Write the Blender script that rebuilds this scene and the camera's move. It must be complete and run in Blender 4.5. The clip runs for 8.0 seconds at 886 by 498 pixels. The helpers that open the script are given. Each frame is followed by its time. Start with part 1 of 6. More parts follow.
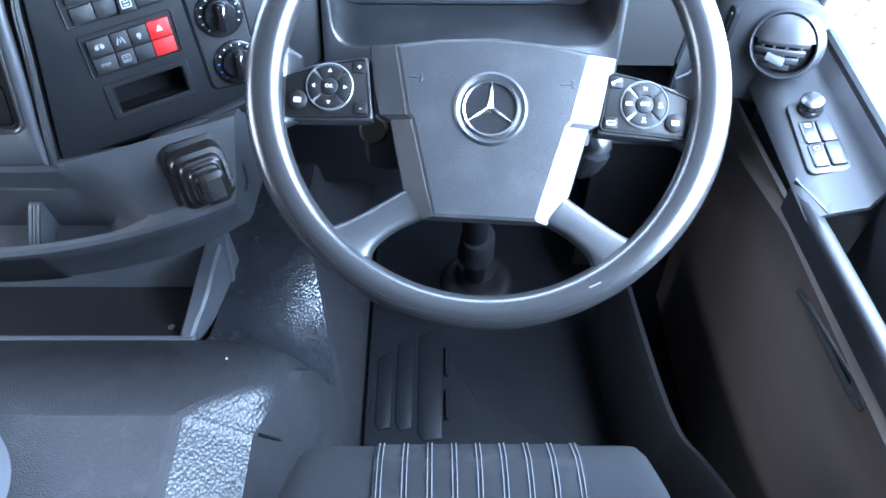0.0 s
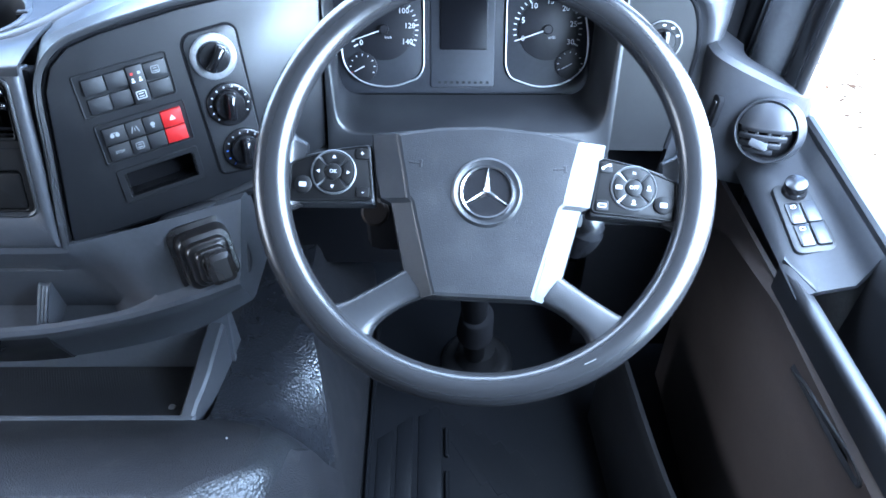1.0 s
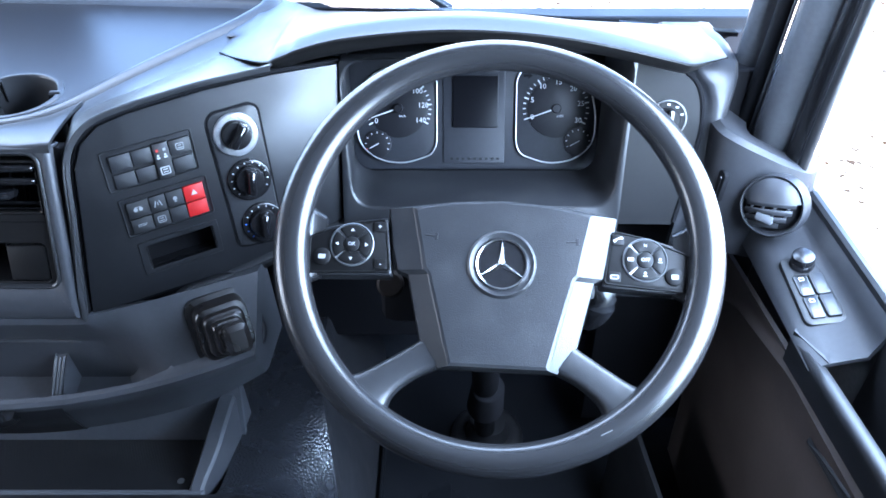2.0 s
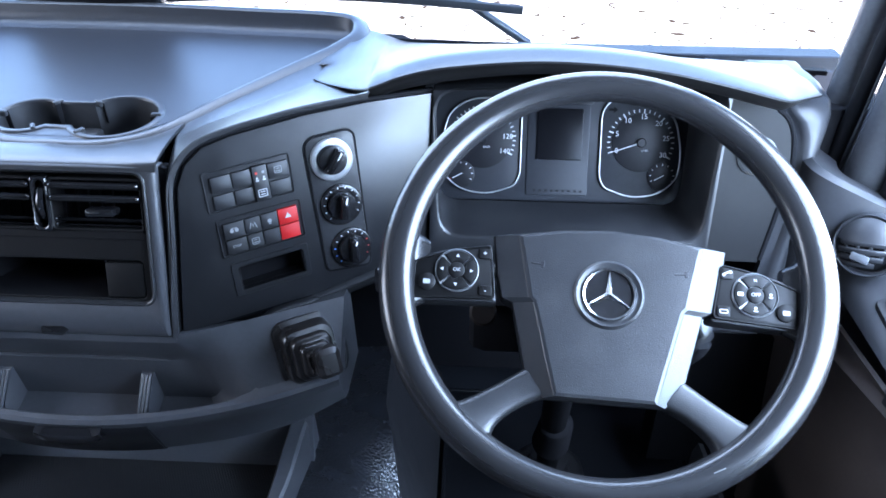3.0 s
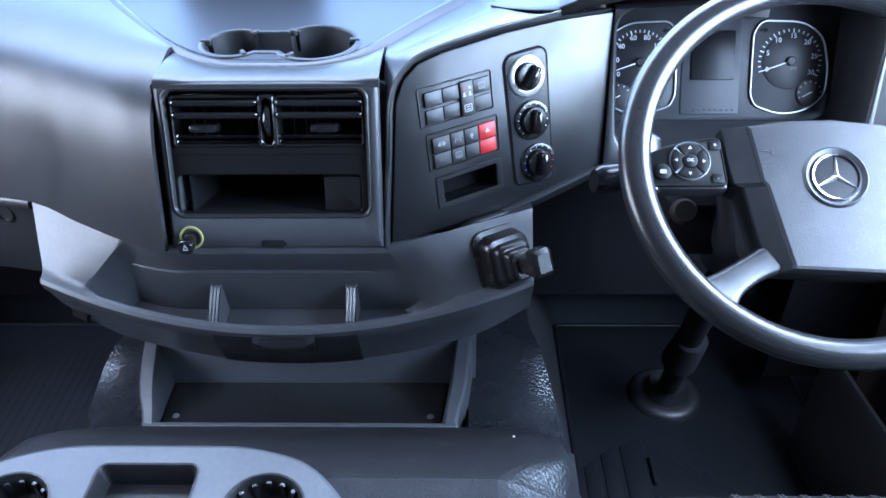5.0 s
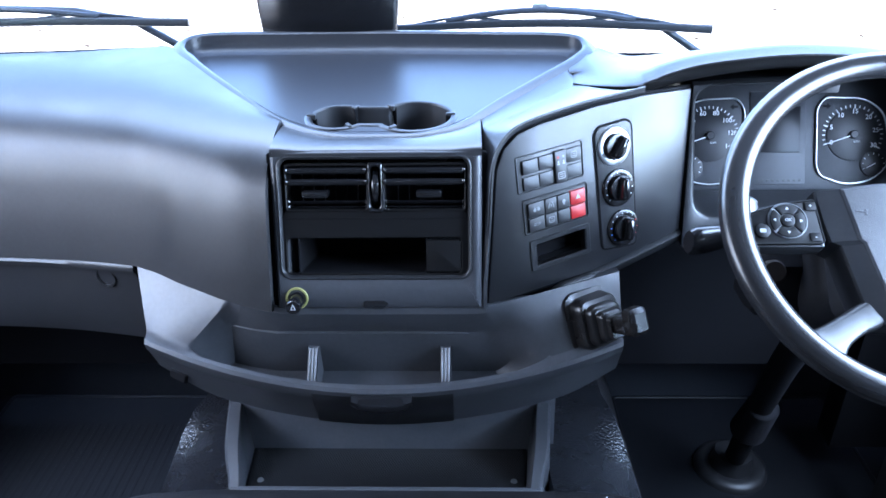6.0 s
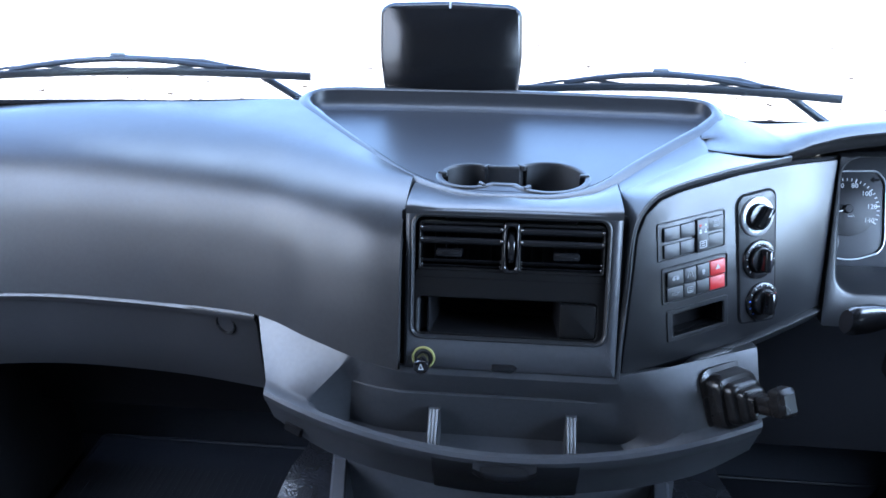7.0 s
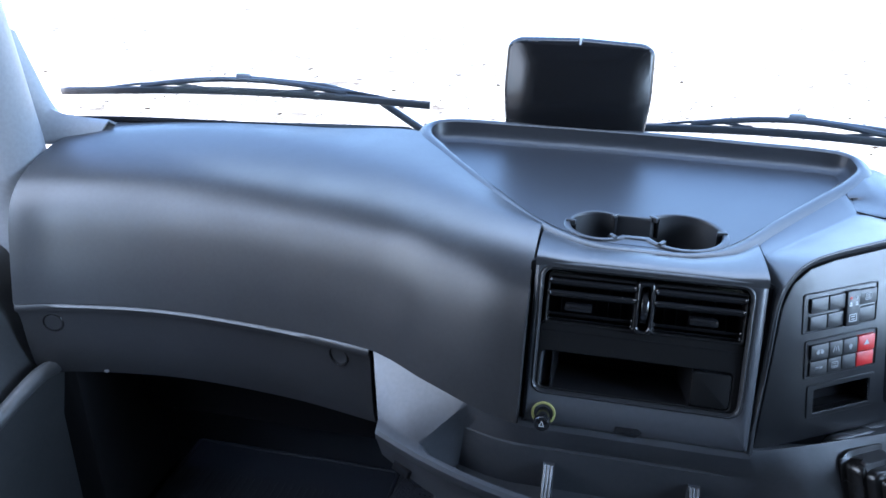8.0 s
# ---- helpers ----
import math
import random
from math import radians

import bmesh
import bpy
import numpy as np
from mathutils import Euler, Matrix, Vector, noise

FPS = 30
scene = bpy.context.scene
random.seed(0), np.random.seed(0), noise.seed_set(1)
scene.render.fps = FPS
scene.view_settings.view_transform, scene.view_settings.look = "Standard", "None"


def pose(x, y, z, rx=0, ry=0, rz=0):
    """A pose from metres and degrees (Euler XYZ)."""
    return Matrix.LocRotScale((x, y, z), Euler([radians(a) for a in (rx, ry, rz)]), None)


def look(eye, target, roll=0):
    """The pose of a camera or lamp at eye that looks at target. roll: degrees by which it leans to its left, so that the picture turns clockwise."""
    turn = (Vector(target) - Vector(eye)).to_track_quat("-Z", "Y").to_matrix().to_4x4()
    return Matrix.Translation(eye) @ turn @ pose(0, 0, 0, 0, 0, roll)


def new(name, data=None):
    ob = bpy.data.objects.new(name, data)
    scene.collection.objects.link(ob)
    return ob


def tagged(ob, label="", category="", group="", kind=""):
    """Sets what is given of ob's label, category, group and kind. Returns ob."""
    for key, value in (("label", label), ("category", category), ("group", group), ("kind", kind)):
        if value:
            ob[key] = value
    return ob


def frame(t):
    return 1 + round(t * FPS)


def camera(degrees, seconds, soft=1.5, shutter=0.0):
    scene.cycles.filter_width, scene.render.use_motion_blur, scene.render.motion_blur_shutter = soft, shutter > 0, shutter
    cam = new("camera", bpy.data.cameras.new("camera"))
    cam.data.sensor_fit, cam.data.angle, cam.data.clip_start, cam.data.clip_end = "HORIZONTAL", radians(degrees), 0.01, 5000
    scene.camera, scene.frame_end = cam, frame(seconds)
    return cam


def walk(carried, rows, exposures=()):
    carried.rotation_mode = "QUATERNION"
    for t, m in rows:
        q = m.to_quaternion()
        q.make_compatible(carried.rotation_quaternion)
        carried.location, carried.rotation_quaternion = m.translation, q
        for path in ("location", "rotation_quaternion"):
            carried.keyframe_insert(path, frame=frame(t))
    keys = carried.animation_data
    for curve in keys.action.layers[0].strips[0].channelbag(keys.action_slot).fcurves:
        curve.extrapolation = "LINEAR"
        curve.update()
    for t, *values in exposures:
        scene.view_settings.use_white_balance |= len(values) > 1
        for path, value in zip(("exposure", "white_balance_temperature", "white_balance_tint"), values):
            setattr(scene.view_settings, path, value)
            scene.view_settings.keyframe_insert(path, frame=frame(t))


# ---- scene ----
# ---- camera ----
cam = camera(61.3, 8.0, soft=1.6)
PATH = [
    (0, (0.585, -0.010, 1.397), (0.601, 1.283, -0.129), 0.6),
    (0.5, (0.590, -0.016, 1.403), (0.603, 1.360, -0.048), 0.45),
    (1, (0.586, -0.027, 1.413), (0.602, 1.422, 0.035), 0.4),
    (1.5, (0.586, -0.034, 1.422), (0.600, 1.484, 0.120), 0.2),
    (2.8, (0.516, -0.046, 1.414), (0.470, 1.587, 0.260), 0.3),
    (3, (0.495, -0.046, 1.412), (0.429, 1.588, 0.262), 0.4),
    (3.5, (0.426, -0.050, 1.419), (0.336, 1.574, 0.255), 1.0),
    (4, (0.356, -0.066, 1.418), (0.294, 1.533, 0.218), 0.5),
    (4.5, (0.292, -0.108, 1.392), (0.250, 1.467, 0.160), -0.4),
    (5.8, (0.139, -0.209, 1.366), (0.090, 1.503, 0.333), -1.3),
    (6, (0.115, -0.212, 1.368), (0.056, 1.522, 0.373), -1.2),
    (6.5, (0.058, -0.213, 1.364), (-0.049, 1.566, 0.457), -0.9),
    (7, (0.007, -0.194, 1.367), (-0.194, 1.598, 0.502), -0.5),
    (7.5, (-0.030, -0.175, 1.394), (-0.337, 1.610, 0.545), -0.2),
    (8, (-0.071, -0.160, 1.410), (-0.463, 1.604, 0.554), 0.5),
]
walk(cam, [(t, look(eye, target, roll)) for t, eye, target, roll in PATH],
     exposures=[(0, 5.98, 5850, 13), (1.0, 5.6, 5850, 13), (1.5, 5.45, 5850, 14), (3, 4.95, 5900, 17), (3.5, 5.02, 5900, 17), (4.5, 5.16, 5900, 17), (6, 5.2, 5750, 17), (6.5, 5.1, 5750, 16), (8, 4.5, 5750, 14)])

# ---- daylight ----
SUN_EL, SUN_AZ = 55.0, 180.0   # height, and compass turn from straight ahead
world = bpy.data.worlds.new("daylight")
scene.world = world
world.use_nodes = True
wn = world.node_tree.nodes
sky = wn.new("ShaderNodeTexSky")
sky.sky_type, sky.sun_disc = "NISHITA", False
sky.sun_elevation, sky.sun_rotation = radians(SUN_EL), radians(SUN_AZ)
wn["Background"].inputs["Strength"].default_value = 0.08
world.node_tree.links.new(sky.outputs["Color"], wn["Background"].inputs["Color"])
sun = new("sun", bpy.data.lights.new("sun", "SUN"))
sun.data.energy, sun.data.angle, sun.data.color = 2.4, radians(0.5), (1.0, 0.95, 0.88)
sun_dir = Vector((math.sin(radians(SUN_AZ)) * math.cos(radians(SUN_EL)), math.cos(radians(SUN_AZ)) * math.cos(radians(SUN_EL)), math.sin(radians(SUN_EL))))
sun.matrix_world = look(sun_dir * 20, (0, 0, 0))


def window_light(name, eye, target, width, height, watts, colour):
    """Skylight that comes in through the upper part of a window."""
    lamp_ = new(name, bpy.data.lights.new(name, "AREA"))
    lamp_.data.shape, lamp_.data.size, lamp_.data.size_y = "RECTANGLE", width, height
    lamp_.data.energy, lamp_.data.color = watts, colour
    lamp_.matrix_world = look(eye, target)


window_light("windscreen_skylight", (0, 1.035, 1.475), (0, 0.35, 1.025), 1.90, 0.26, 0.84, (0.68, 0.83, 1.0))
window_light("right_window_skylight", (1.080, 0.42, 1.22), (0.2, 0.42, 0.92), 0.78, 0.56, 1.65, (0.62, 0.80, 1.0))
window_light("left_window_skylight", (-1.080, 0.42, 1.22), (-0.2, 0.42, 0.85), 0.78, 0.56, 0.62, (0.78, 0.88, 1.0))


# ---- materials ----
def mat(name, col, rough=0.5, metal=0.0, grain=0.0, bump=0.0, wear=0.0, wear_col=None, wear_scale=9.0, cells=False, coat=0.0, spec=0.5, ruff=0.035, mott=0.18):
    m = bpy.data.materials.new(name)
    m.use_nodes = True
    nt = m.node_tree
    b = nt.nodes["Principled BSDF"]
    b.inputs["Base Color"].default_value = (*col, 1)
    b.inputs["Roughness"].default_value = rough
    b.inputs["Metallic"].default_value = metal
    b.inputs["Coat Weight"].default_value = coat
    b.inputs["Specular IOR Level"].default_value = spec
    co = nt.nodes.new("ShaderNodeTexCoord")

    def noise_tex(scale, detail=3.0):
        n = nt.nodes.new("ShaderNodeTexNoise")
        n.inputs["Scale"].default_value, n.inputs["Detail"].default_value = scale, detail
        nt.links.new(co.outputs["Object"], n.inputs["Vector"])
        return n
    # large, soft differences of gloss, as handling leaves them
    big = noise_tex(14.0, 4.0)
    mr = nt.nodes.new("ShaderNodeMapRange")
    mr.inputs["From Min"].default_value, mr.inputs["From Max"].default_value = 0.3, 0.7
    mr.inputs["To Min"].default_value, mr.inputs["To Max"].default_value = max(0.02, rough - ruff), min(1.0, rough + ruff)
    nt.links.new(big.outputs["Fac"], mr.inputs["Value"])
    nt.links.new(mr.outputs["Result"], b.inputs["Roughness"])
    # colour: fine mottling and dust
    mot = noise_tex(160.0, 2.0)
    mix = nt.nodes.new("ShaderNodeMix")
    mix.data_type = "RGBA"
    mix.inputs["A"].default_value = (*[c * (1 - mott) for c in col], 1)
    mix.inputs["B"].default_value = (*[min(1.0, c * (1 + mott)) for c in col], 1)
    nt.links.new(mot.outputs["Fac"], mix.inputs["Factor"])
    out = mix.outputs["Result"]
    if wear > 0:
        dirt = noise_tex(wear_scale, 6.0)
        ramp = nt.nodes.new("ShaderNodeMapRange")
        ramp.inputs["From Min"].default_value, ramp.inputs["From Max"].default_value = 0.52, 0.72
        ramp.inputs["To Min"].default_value, ramp.inputs["To Max"].default_value = 0.0, wear
        nt.links.new(dirt.outputs["Fac"], ramp.inputs["Value"])
        mix2 = nt.nodes.new("ShaderNodeMix")
        mix2.data_type = "RGBA"
        nt.links.new(ramp.outputs["Result"], mix2.inputs["Factor"])
        nt.links.new(out, mix2.inputs["A"])
        mix2.inputs["B"].default_value = (*(wear_col or (0.16, 0.16, 0.16)), 1)
        out = mix2.outputs["Result"]
    nt.links.new(out, b.inputs["Base Color"])
    if grain > 0:
        if cells:
            g = nt.nodes.new("ShaderNodeTexVoronoi")
            g.inputs["Scale"].default_value = grain
            nt.links.new(co.outputs["Object"], g.inputs["Vector"])
            src = g.outputs["Distance"]
        else:
            g = noise_tex(grain, 2.0)
            src = g.outputs["Fac"]
        bp = nt.nodes.new("ShaderNodeBump")
        bp.inputs["Strength"].default_value, bp.inputs["Distance"].default_value = bump, 0.001
        if cells:
            bp.invert = True
        nt.links.new(src, bp.inputs["Height"])
        nt.links.new(bp.outputs["Normal"], b.inputs["Normal"])
    return m


DASH = mat("dash_plastic", (0.025, 0.0255, 0.027), 0.33, grain=1100, bump=0.16, wear=0.10, wear_col=(0.06, 0.06, 0.06), spec=0.36)
PANEL = mat("panel_plastic", (0.0105, 0.0108, 0.012), 0.36, grain=1300, bump=0.12, wear=0.06)
SHELF = mat("shelf_plastic", (0.049, 0.051, 0.056), 0.36, grain=1000, bump=0.18, wear=0.12)
TRAYMAT = mat("tray_liner", (0.018, 0.019, 0.0215), 0.36, grain=1000, bump=0.12, cells=True, ruff=0.01, spec=0.34)
DARK = mat("dark_plastic", (0.008, 0.008, 0.009), 0.46, grain=900, bump=0.12)
GLOSS = mat("gloss_black", (0.008, 0.008, 0.009), 0.12, coat=0.4, ruff=0.04)
SATIN = mat("satin_black", (0.008, 0.008, 0.009), 0.25, grain=700, bump=0.03, ruff=0.02)
# near-black: recess and gap shade put into the colour; black seals share it
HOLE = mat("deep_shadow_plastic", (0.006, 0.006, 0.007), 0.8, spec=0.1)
RIM = mat("wheel_rim_skin", (0.014, 0.014, 0.0148), 0.24, ruff=0.015, mott=0.02)
PAD = mat("wheel_pad_skin", (0.018, 0.0185, 0.020), 0.31, grain=1000, bump=0.30, wear=0.07, wear_col=(0.12, 0.12, 0.12), wear_scale=30)
TUNNEL = mat("tunnel_skin", (0.020, 0.020, 0.022), 0.52, grain=520, bump=0.8, cells=True, wear=0.35, wear_col=(0.045, 0.044, 0.043), wear_scale=40, spec=0.28)
PEBBLE = mat("tunnel_pebble_edge", (0.022, 0.023, 0.025), 0.36, grain=230, bump=1.0, cells=True, wear=0.2, wear_col=(0.035, 0.035, 0.035), wear_scale=14, spec=0.40)
SHOULDER = mat("pebbled_shoulder", (0.017, 0.018, 0.021), 0.27, grain=230, bump=1.0, cells=True, wear=0.2, wear_col=(0.022, 0.022, 0.023), wear_scale=14, spec=0.7)
RUBBER = mat("mat_rubber", (0.0060, 0.0066, 0.0080), 0.46, grain=500, bump=0.15, wear=0.30, wear_col=(0.015, 0.0152, 0.016), wear_scale=7, spec=0.15)
GREYPL = mat("light_grey_plastic", (0.15, 0.155, 0.165), 0.48, grain=900, bump=0.15, wear=0.15, wear_col=(0.12, 0.12, 0.12))
SEATC = mat("seat_cloth", (0.0065, 0.007, 0.008), 0.92, grain=1500, bump=0.6, wear=0.3, wear_col=(0.032, 0.031, 0.031), wear_scale=20, spec=0.2)
SEATS = mat("seat_side_cloth", (0.0065, 0.007, 0.008), 0.93, grain=1300, bump=0.6, spec=0.2)
STITCH = mat("stripe_thread", (0.075, 0.078, 0.085), 0.9, grain=900, bump=0.3)
DOORPL = mat("door_plastic", (0.024, 0.025, 0.028), 0.40, grain=1000, bump=0.16, wear=0.12, spec=0.38)
DOORDK = mat("door_dark_trim", (0.060, 0.046, 0.040), 0.55, grain=700, bump=0.25, wear=0.2, wear_col=(0.03, 0.026, 0.023))
# rear and roof copies of the lining: the cabin's dimness put into the colour
REARM = mat("rear_lining_dimmed", (0.06, 0.06, 0.063), 0.95, spec=0.1, grain=600, bump=0.3)
CEILM = mat("roof_lining_dimmed", (0.12, 0.125, 0.135), 0.95, spec=0.1, grain=600, bump=0.3)
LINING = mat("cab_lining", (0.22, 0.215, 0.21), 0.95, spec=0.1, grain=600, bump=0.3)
LEFTTRIM = mat("left_door_trim", (0.045, 0.046, 0.047), 0.5, grain=700, bump=0.2, wear=0.2, wear_col=(0.1, 0.1, 0.1))
CHROME = mat("chrome", (0.75, 0.76, 0.78), 0.14, metal=1.0, ruff=0.04)
DIMSIL = mat("worn_silver", (0.16, 0.165, 0.17), 0.36, metal=0.6)
SILVER = mat("silver_paint", (0.42, 0.43, 0.44), 0.32, metal=0.7)
WHITE = mat("white_print", (0.46, 0.47, 0.48), 0.6)
GREYPR = mat("grey_print", (0.30, 0.31, 0.32), 0.6)
REDSW = mat("red_switch", (0.45, 0.012, 0.011), 0.40, grain=900, bump=0.08)
REDPR = mat("red_print", (0.45, 0.03, 0.02), 0.6)
BLUEPR = mat("blue_print", (0.05, 0.18, 0.7), 0.6)
YELLOW = mat("yellow_ring", (0.30, 0.29, 0.10), 0.5)
DIALM = mat("dial_face", (0.014, 0.015, 0.018), 0.5, spec=0.25)
DIALDISC = mat("dial_disc", (0.007, 0.007, 0.0085), 0.42, spec=0.2)
SCREEN = mat("display_glass", (0.004, 0.004, 0.005), 0.30, ruff=0.03, spec=0.10)
# lighter than the shelf plastic: makes up by colour for the bin's shade
BINPL = mat("bin_plastic", (0.070, 0.074, 0.082), 0.42, grain=1000, bump=0.15, wear=0.12)
LAMPP = mat("lamp_panel_plastic", (0.0055, 0.0053, 0.0054), 0.50, grain=1200, bump=0.12, spec=0.20)
TRAYPL = mat("cup_tray_plastic", (0.075, 0.079, 0.087), 0.50, grain=900, bump=0.15, wear=0.15, wear_col=(0.06, 0.06, 0.06))
LIPM = mat("hood_lip_plastic", (0.0085, 0.0082, 0.0080), 0.34, grain=900, bump=0.1, spec=0.30)
POSTPL = mat("pillar_plastic", (0.065, 0.068, 0.074), 0.24, grain=900, bump=0.1)
# lighter copy of the mat rubber; lifts the shaded footwell by its colour
RUBBER_LIFTED = mat("lifted_rubber", (0.022, 0.025, 0.031), 0.55, grain=500, bump=0.15, wear=0.3, wear_col=(0.035, 0.036, 0.04), wear_scale=7, spec=0.3)
MONF = mat("monitor_front", (0.004, 0.004, 0.0045), 0.22, ruff=0.03, spec=0.40)
BLADE = mat("wiper_rubber", (0.020, 0.021, 0.024), 0.45)
WIPMET = mat("wiper_metal", (0.030, 0.033, 0.040), 0.34)
BROWN = mat("brown_render", (0.34, 0.22, 0.155), 0.9, grain=40, bump=0.4, wear=0.4, wear_col=(0.22, 0.14, 0.10), wear_scale=2)
PALE = mat("pale_paint", (0.62, 0.63, 0.64), 0.55, wear=0.2, wear_col=(0.4, 0.4, 0.4))
KERB = mat("weathered_concrete", (0.42, 0.42, 0.42), 0.9, grain=60, bump=0.4, wear=0.5, wear_col=(0.25, 0.25, 0.25), wear_scale=3)


def ground_mat():
    m = mat("pale_gravel", (0.19, 0.178, 0.166), 0.95, grain=45, bump=0.5, spec=0.0)
    nt = m.node_tree
    b = nt.nodes["Principled BSDF"]
    co = nt.nodes.new("ShaderNodeTexCoord")
    base = b.inputs["Base Color"].links[0].from_socket
    for scale, lo, hi, col, amt in ((13.0, 0.60, 0.65, (0.016, 0.011, 0.008), 1.0), (6.0, 0.63, 0.67, (0.014, 0.010, 0.008), 1.0), (2.0, 0.60, 0.70, (0.040, 0.032, 0.026), 0.85)):
        n = nt.nodes.new("ShaderNodeTexNoise")
        n.inputs["Scale"].default_value, n.inputs["Detail"].default_value = scale, 2.5
        nt.links.new(co.outputs["Object"], n.inputs["Vector"])
        r = nt.nodes.new("ShaderNodeMapRange")
        r.inputs["From Min"].default_value, r.inputs["From Max"].default_value = lo, hi
        r.inputs["To Max"].default_value = amt
        nt.links.new(n.outputs["Fac"], r.inputs["Value"])
        x = nt.nodes.new("ShaderNodeMix")
        x.data_type = "RGBA"
        nt.links.new(r.outputs["Result"], x.inputs["Factor"])
        nt.links.new(base, x.inputs["A"])
        x.inputs["B"].default_value = (*col, 1)
        base = x.outputs["Result"]
    nt.links.new(base, b.inputs["Base Color"])
    return m


def glass_mat():
    m = bpy.data.materials.new("window_glass")
    m.use_nodes = True
    nt = m.node_tree
    nt.nodes.remove(nt.nodes["Principled BSDF"])
    tr, gl, fr, mx = (nt.nodes.new("ShaderNode" + k) for k in ("BsdfTransparent", "BsdfGlossy", "Fresnel", "MixShader"))
    tr.inputs["Color"].default_value = (0.93, 0.96, 0.96, 1)
    gl.inputs["Roughness"].default_value = 0.0
    fr.inputs["IOR"].default_value = 1.3
    low = nt.nodes.new("ShaderNodeMath")
    low.operation = "MINIMUM"
    low.inputs[1].default_value = 0.10
    nt.links.new(fr.outputs["Fac"], low.inputs[0])
    nt.links.new(low.outputs["Value"], mx.inputs["Fac"])
    nt.links.new(tr.outputs["BSDF"], mx.inputs[1])
    nt.links.new(gl.outputs["BSDF"], mx.inputs[2])
    nt.links.new(mx.outputs["Shader"], nt.nodes["Material Output"].inputs["Surface"])
    return m


GRAVEL, GLASS = ground_mat(), glass_mat()


# ---- building blocks ----
def thing(name, at, label, category, group="", kind=""):
    e = new(name)
    e.empty_display_size = 0.05
    e.location = at
    return tagged(e, label, category, group, kind)


def part(name, bm, material, parent=None, label="", smooth=40.0):
    """One mesh object, drawn in world coordinates, under a thing or a part."""
    me = bpy.data.meshes.new(name)
    bmesh.ops.recalc_face_normals(bm, faces=bm.faces)
    bm.to_mesh(me)
    bm.free()
    if smooth:
        me.shade_smooth()
        me.set_sharp_from_angle(angle=radians(smooth))
    me.materials.append(material)
    ob = new(name, me)
    hang(ob, parent)
    return tagged(ob, label)


def hang(ob, parent):
    if parent is not None:
        ob.parent = parent
        if parent.type == "EMPTY":
            ob.matrix_parent_inverse = Matrix.Translation(-parent.location)


def plane(o, ux, uy):
    """A frame with x along ux, y near uy, z towards the viewer's side."""
    ux = Vector(ux).normalized()
    uy = Vector(uy)
    uy = (uy - ux * uy.dot(ux)).normalized()
    n = ux.cross(uy)
    return Matrix(((ux.x, uy.x, n.x, o[0]), (ux.y, uy.y, n.y, o[1]), (ux.z, uy.z, n.z, o[2]), (0, 0, 0, 1)))


def rrect(w, h, r, n=5, cx=0.0, cy=0.0):
    pts = []
    for k, (sx, sy) in enumerate(((1, 1), (-1, 1), (-1, -1), (1, -1))):
        for i in range(n + 1):
            a = radians(90 * k + 90 * i / n)
            pts.append((cx + sx * (w / 2 - r) + r * math.cos(a), cy + sy * (h / 2 - r) + r * math.sin(a)))
    return pts


def circle(r, n=32, cx=0.0, cy=0.0):
    return [(cx + r * math.cos(2 * math.pi * i / n), cy + r * math.sin(2 * math.pi * i / n)) for i in range(n)]


def rounded(poly, r, n=4):
    """The corners of a polygon, rounded."""
    out = []
    for i, p in enumerate(poly):
        p, a, b = Vector(p), Vector(poly[i - 1]), Vector(poly[(i + 1) % len(poly)])
        d1, d2 = (a - p), (b - p)
        k = min(r, d1.length * 0.45, d2.length * 0.45)
        p1, p2 = p + d1.normalized() * k, p + d2.normalized() * k
        for j in range(n + 1):
            s = j / n
            out.append(tuple((1 - s) ** 2 * p1 + 2 * s * (1 - s) * p + s * s * p2))
    return out


def inset(poly, d):
    """A polygon drawn in by d (counter-clockwise)."""
    out = []
    n = len(poly)
    for i in range(n):
        p, a, b = Vector(poly[i]), Vector(poly[i - 1]), Vector(poly[(i + 1) % n])
        e1, e2 = (p - a), (b - p)
        if e1.length < 1e-9:
            e1 = e2
        if e2.length < 1e-9:
            e2 = e1
        e1.normalize(), e2.normalize()
        nn = Vector((-e1.y - e2.y, e1.x + e2.x))
        nn = nn.normalized() if nn.length > 1e-6 else Vector((-e1.y, e1.x))
        c = max(0.35, nn.dot(Vector((-e1.y, e1.x))))
        out.append(tuple(p + nn * (d / c)))
    return out


def rings(loops, m=None, cap0=True, cap1=True, closed=True, bm=None):
    """A skin through loops of 3D points that have equal counts."""
    bm = bm or bmesh.new()
    rows = [[bm.verts.new(m @ Vector(p) if m else Vector(p)) for p in lp] for lp in loops]
    n = len(rows[0])
    for a, b in zip(rows, rows[1:]):
        for i in range(n if closed else n - 1):
            j = (i + 1) % n
            bm.faces.new((a[i], a[j], b[j], b[i]))
    if closed and cap0:
        bm.faces.new(rows[0][::-1])
    if closed and cap1:
        bm.faces.new(rows[-1])
    return bm


def flat(poly, z):
    return [(p[0], p[1], z) for p in poly]


def slab(poly, z0, z1, bev=0.001, m=None, bm=None):
    """A plate with rounded front edges; its outline runs counter-clockwise."""
    lp = [flat(poly, z0), flat(poly, z1 - bev), flat(inset(poly, bev * 0.3), z1 - bev * 0.3), flat(inset(poly, bev), z1)]
    return rings(lp, m, bm=bm)


def bezel(outer, inner, z0, z1, m=None, bev=0.001, depth=0.0):
    """A frame round an opening; outer and inner have equal counts."""
    lp = [flat(outer, z0), flat(outer, z1 - bev), flat(inset(outer, bev), z1), flat(inset(inner, -bev), z1), flat(inner, z1 - bev), flat(inner, z0 - depth)]
    return rings(lp, m, cap0=False, cap1=False)


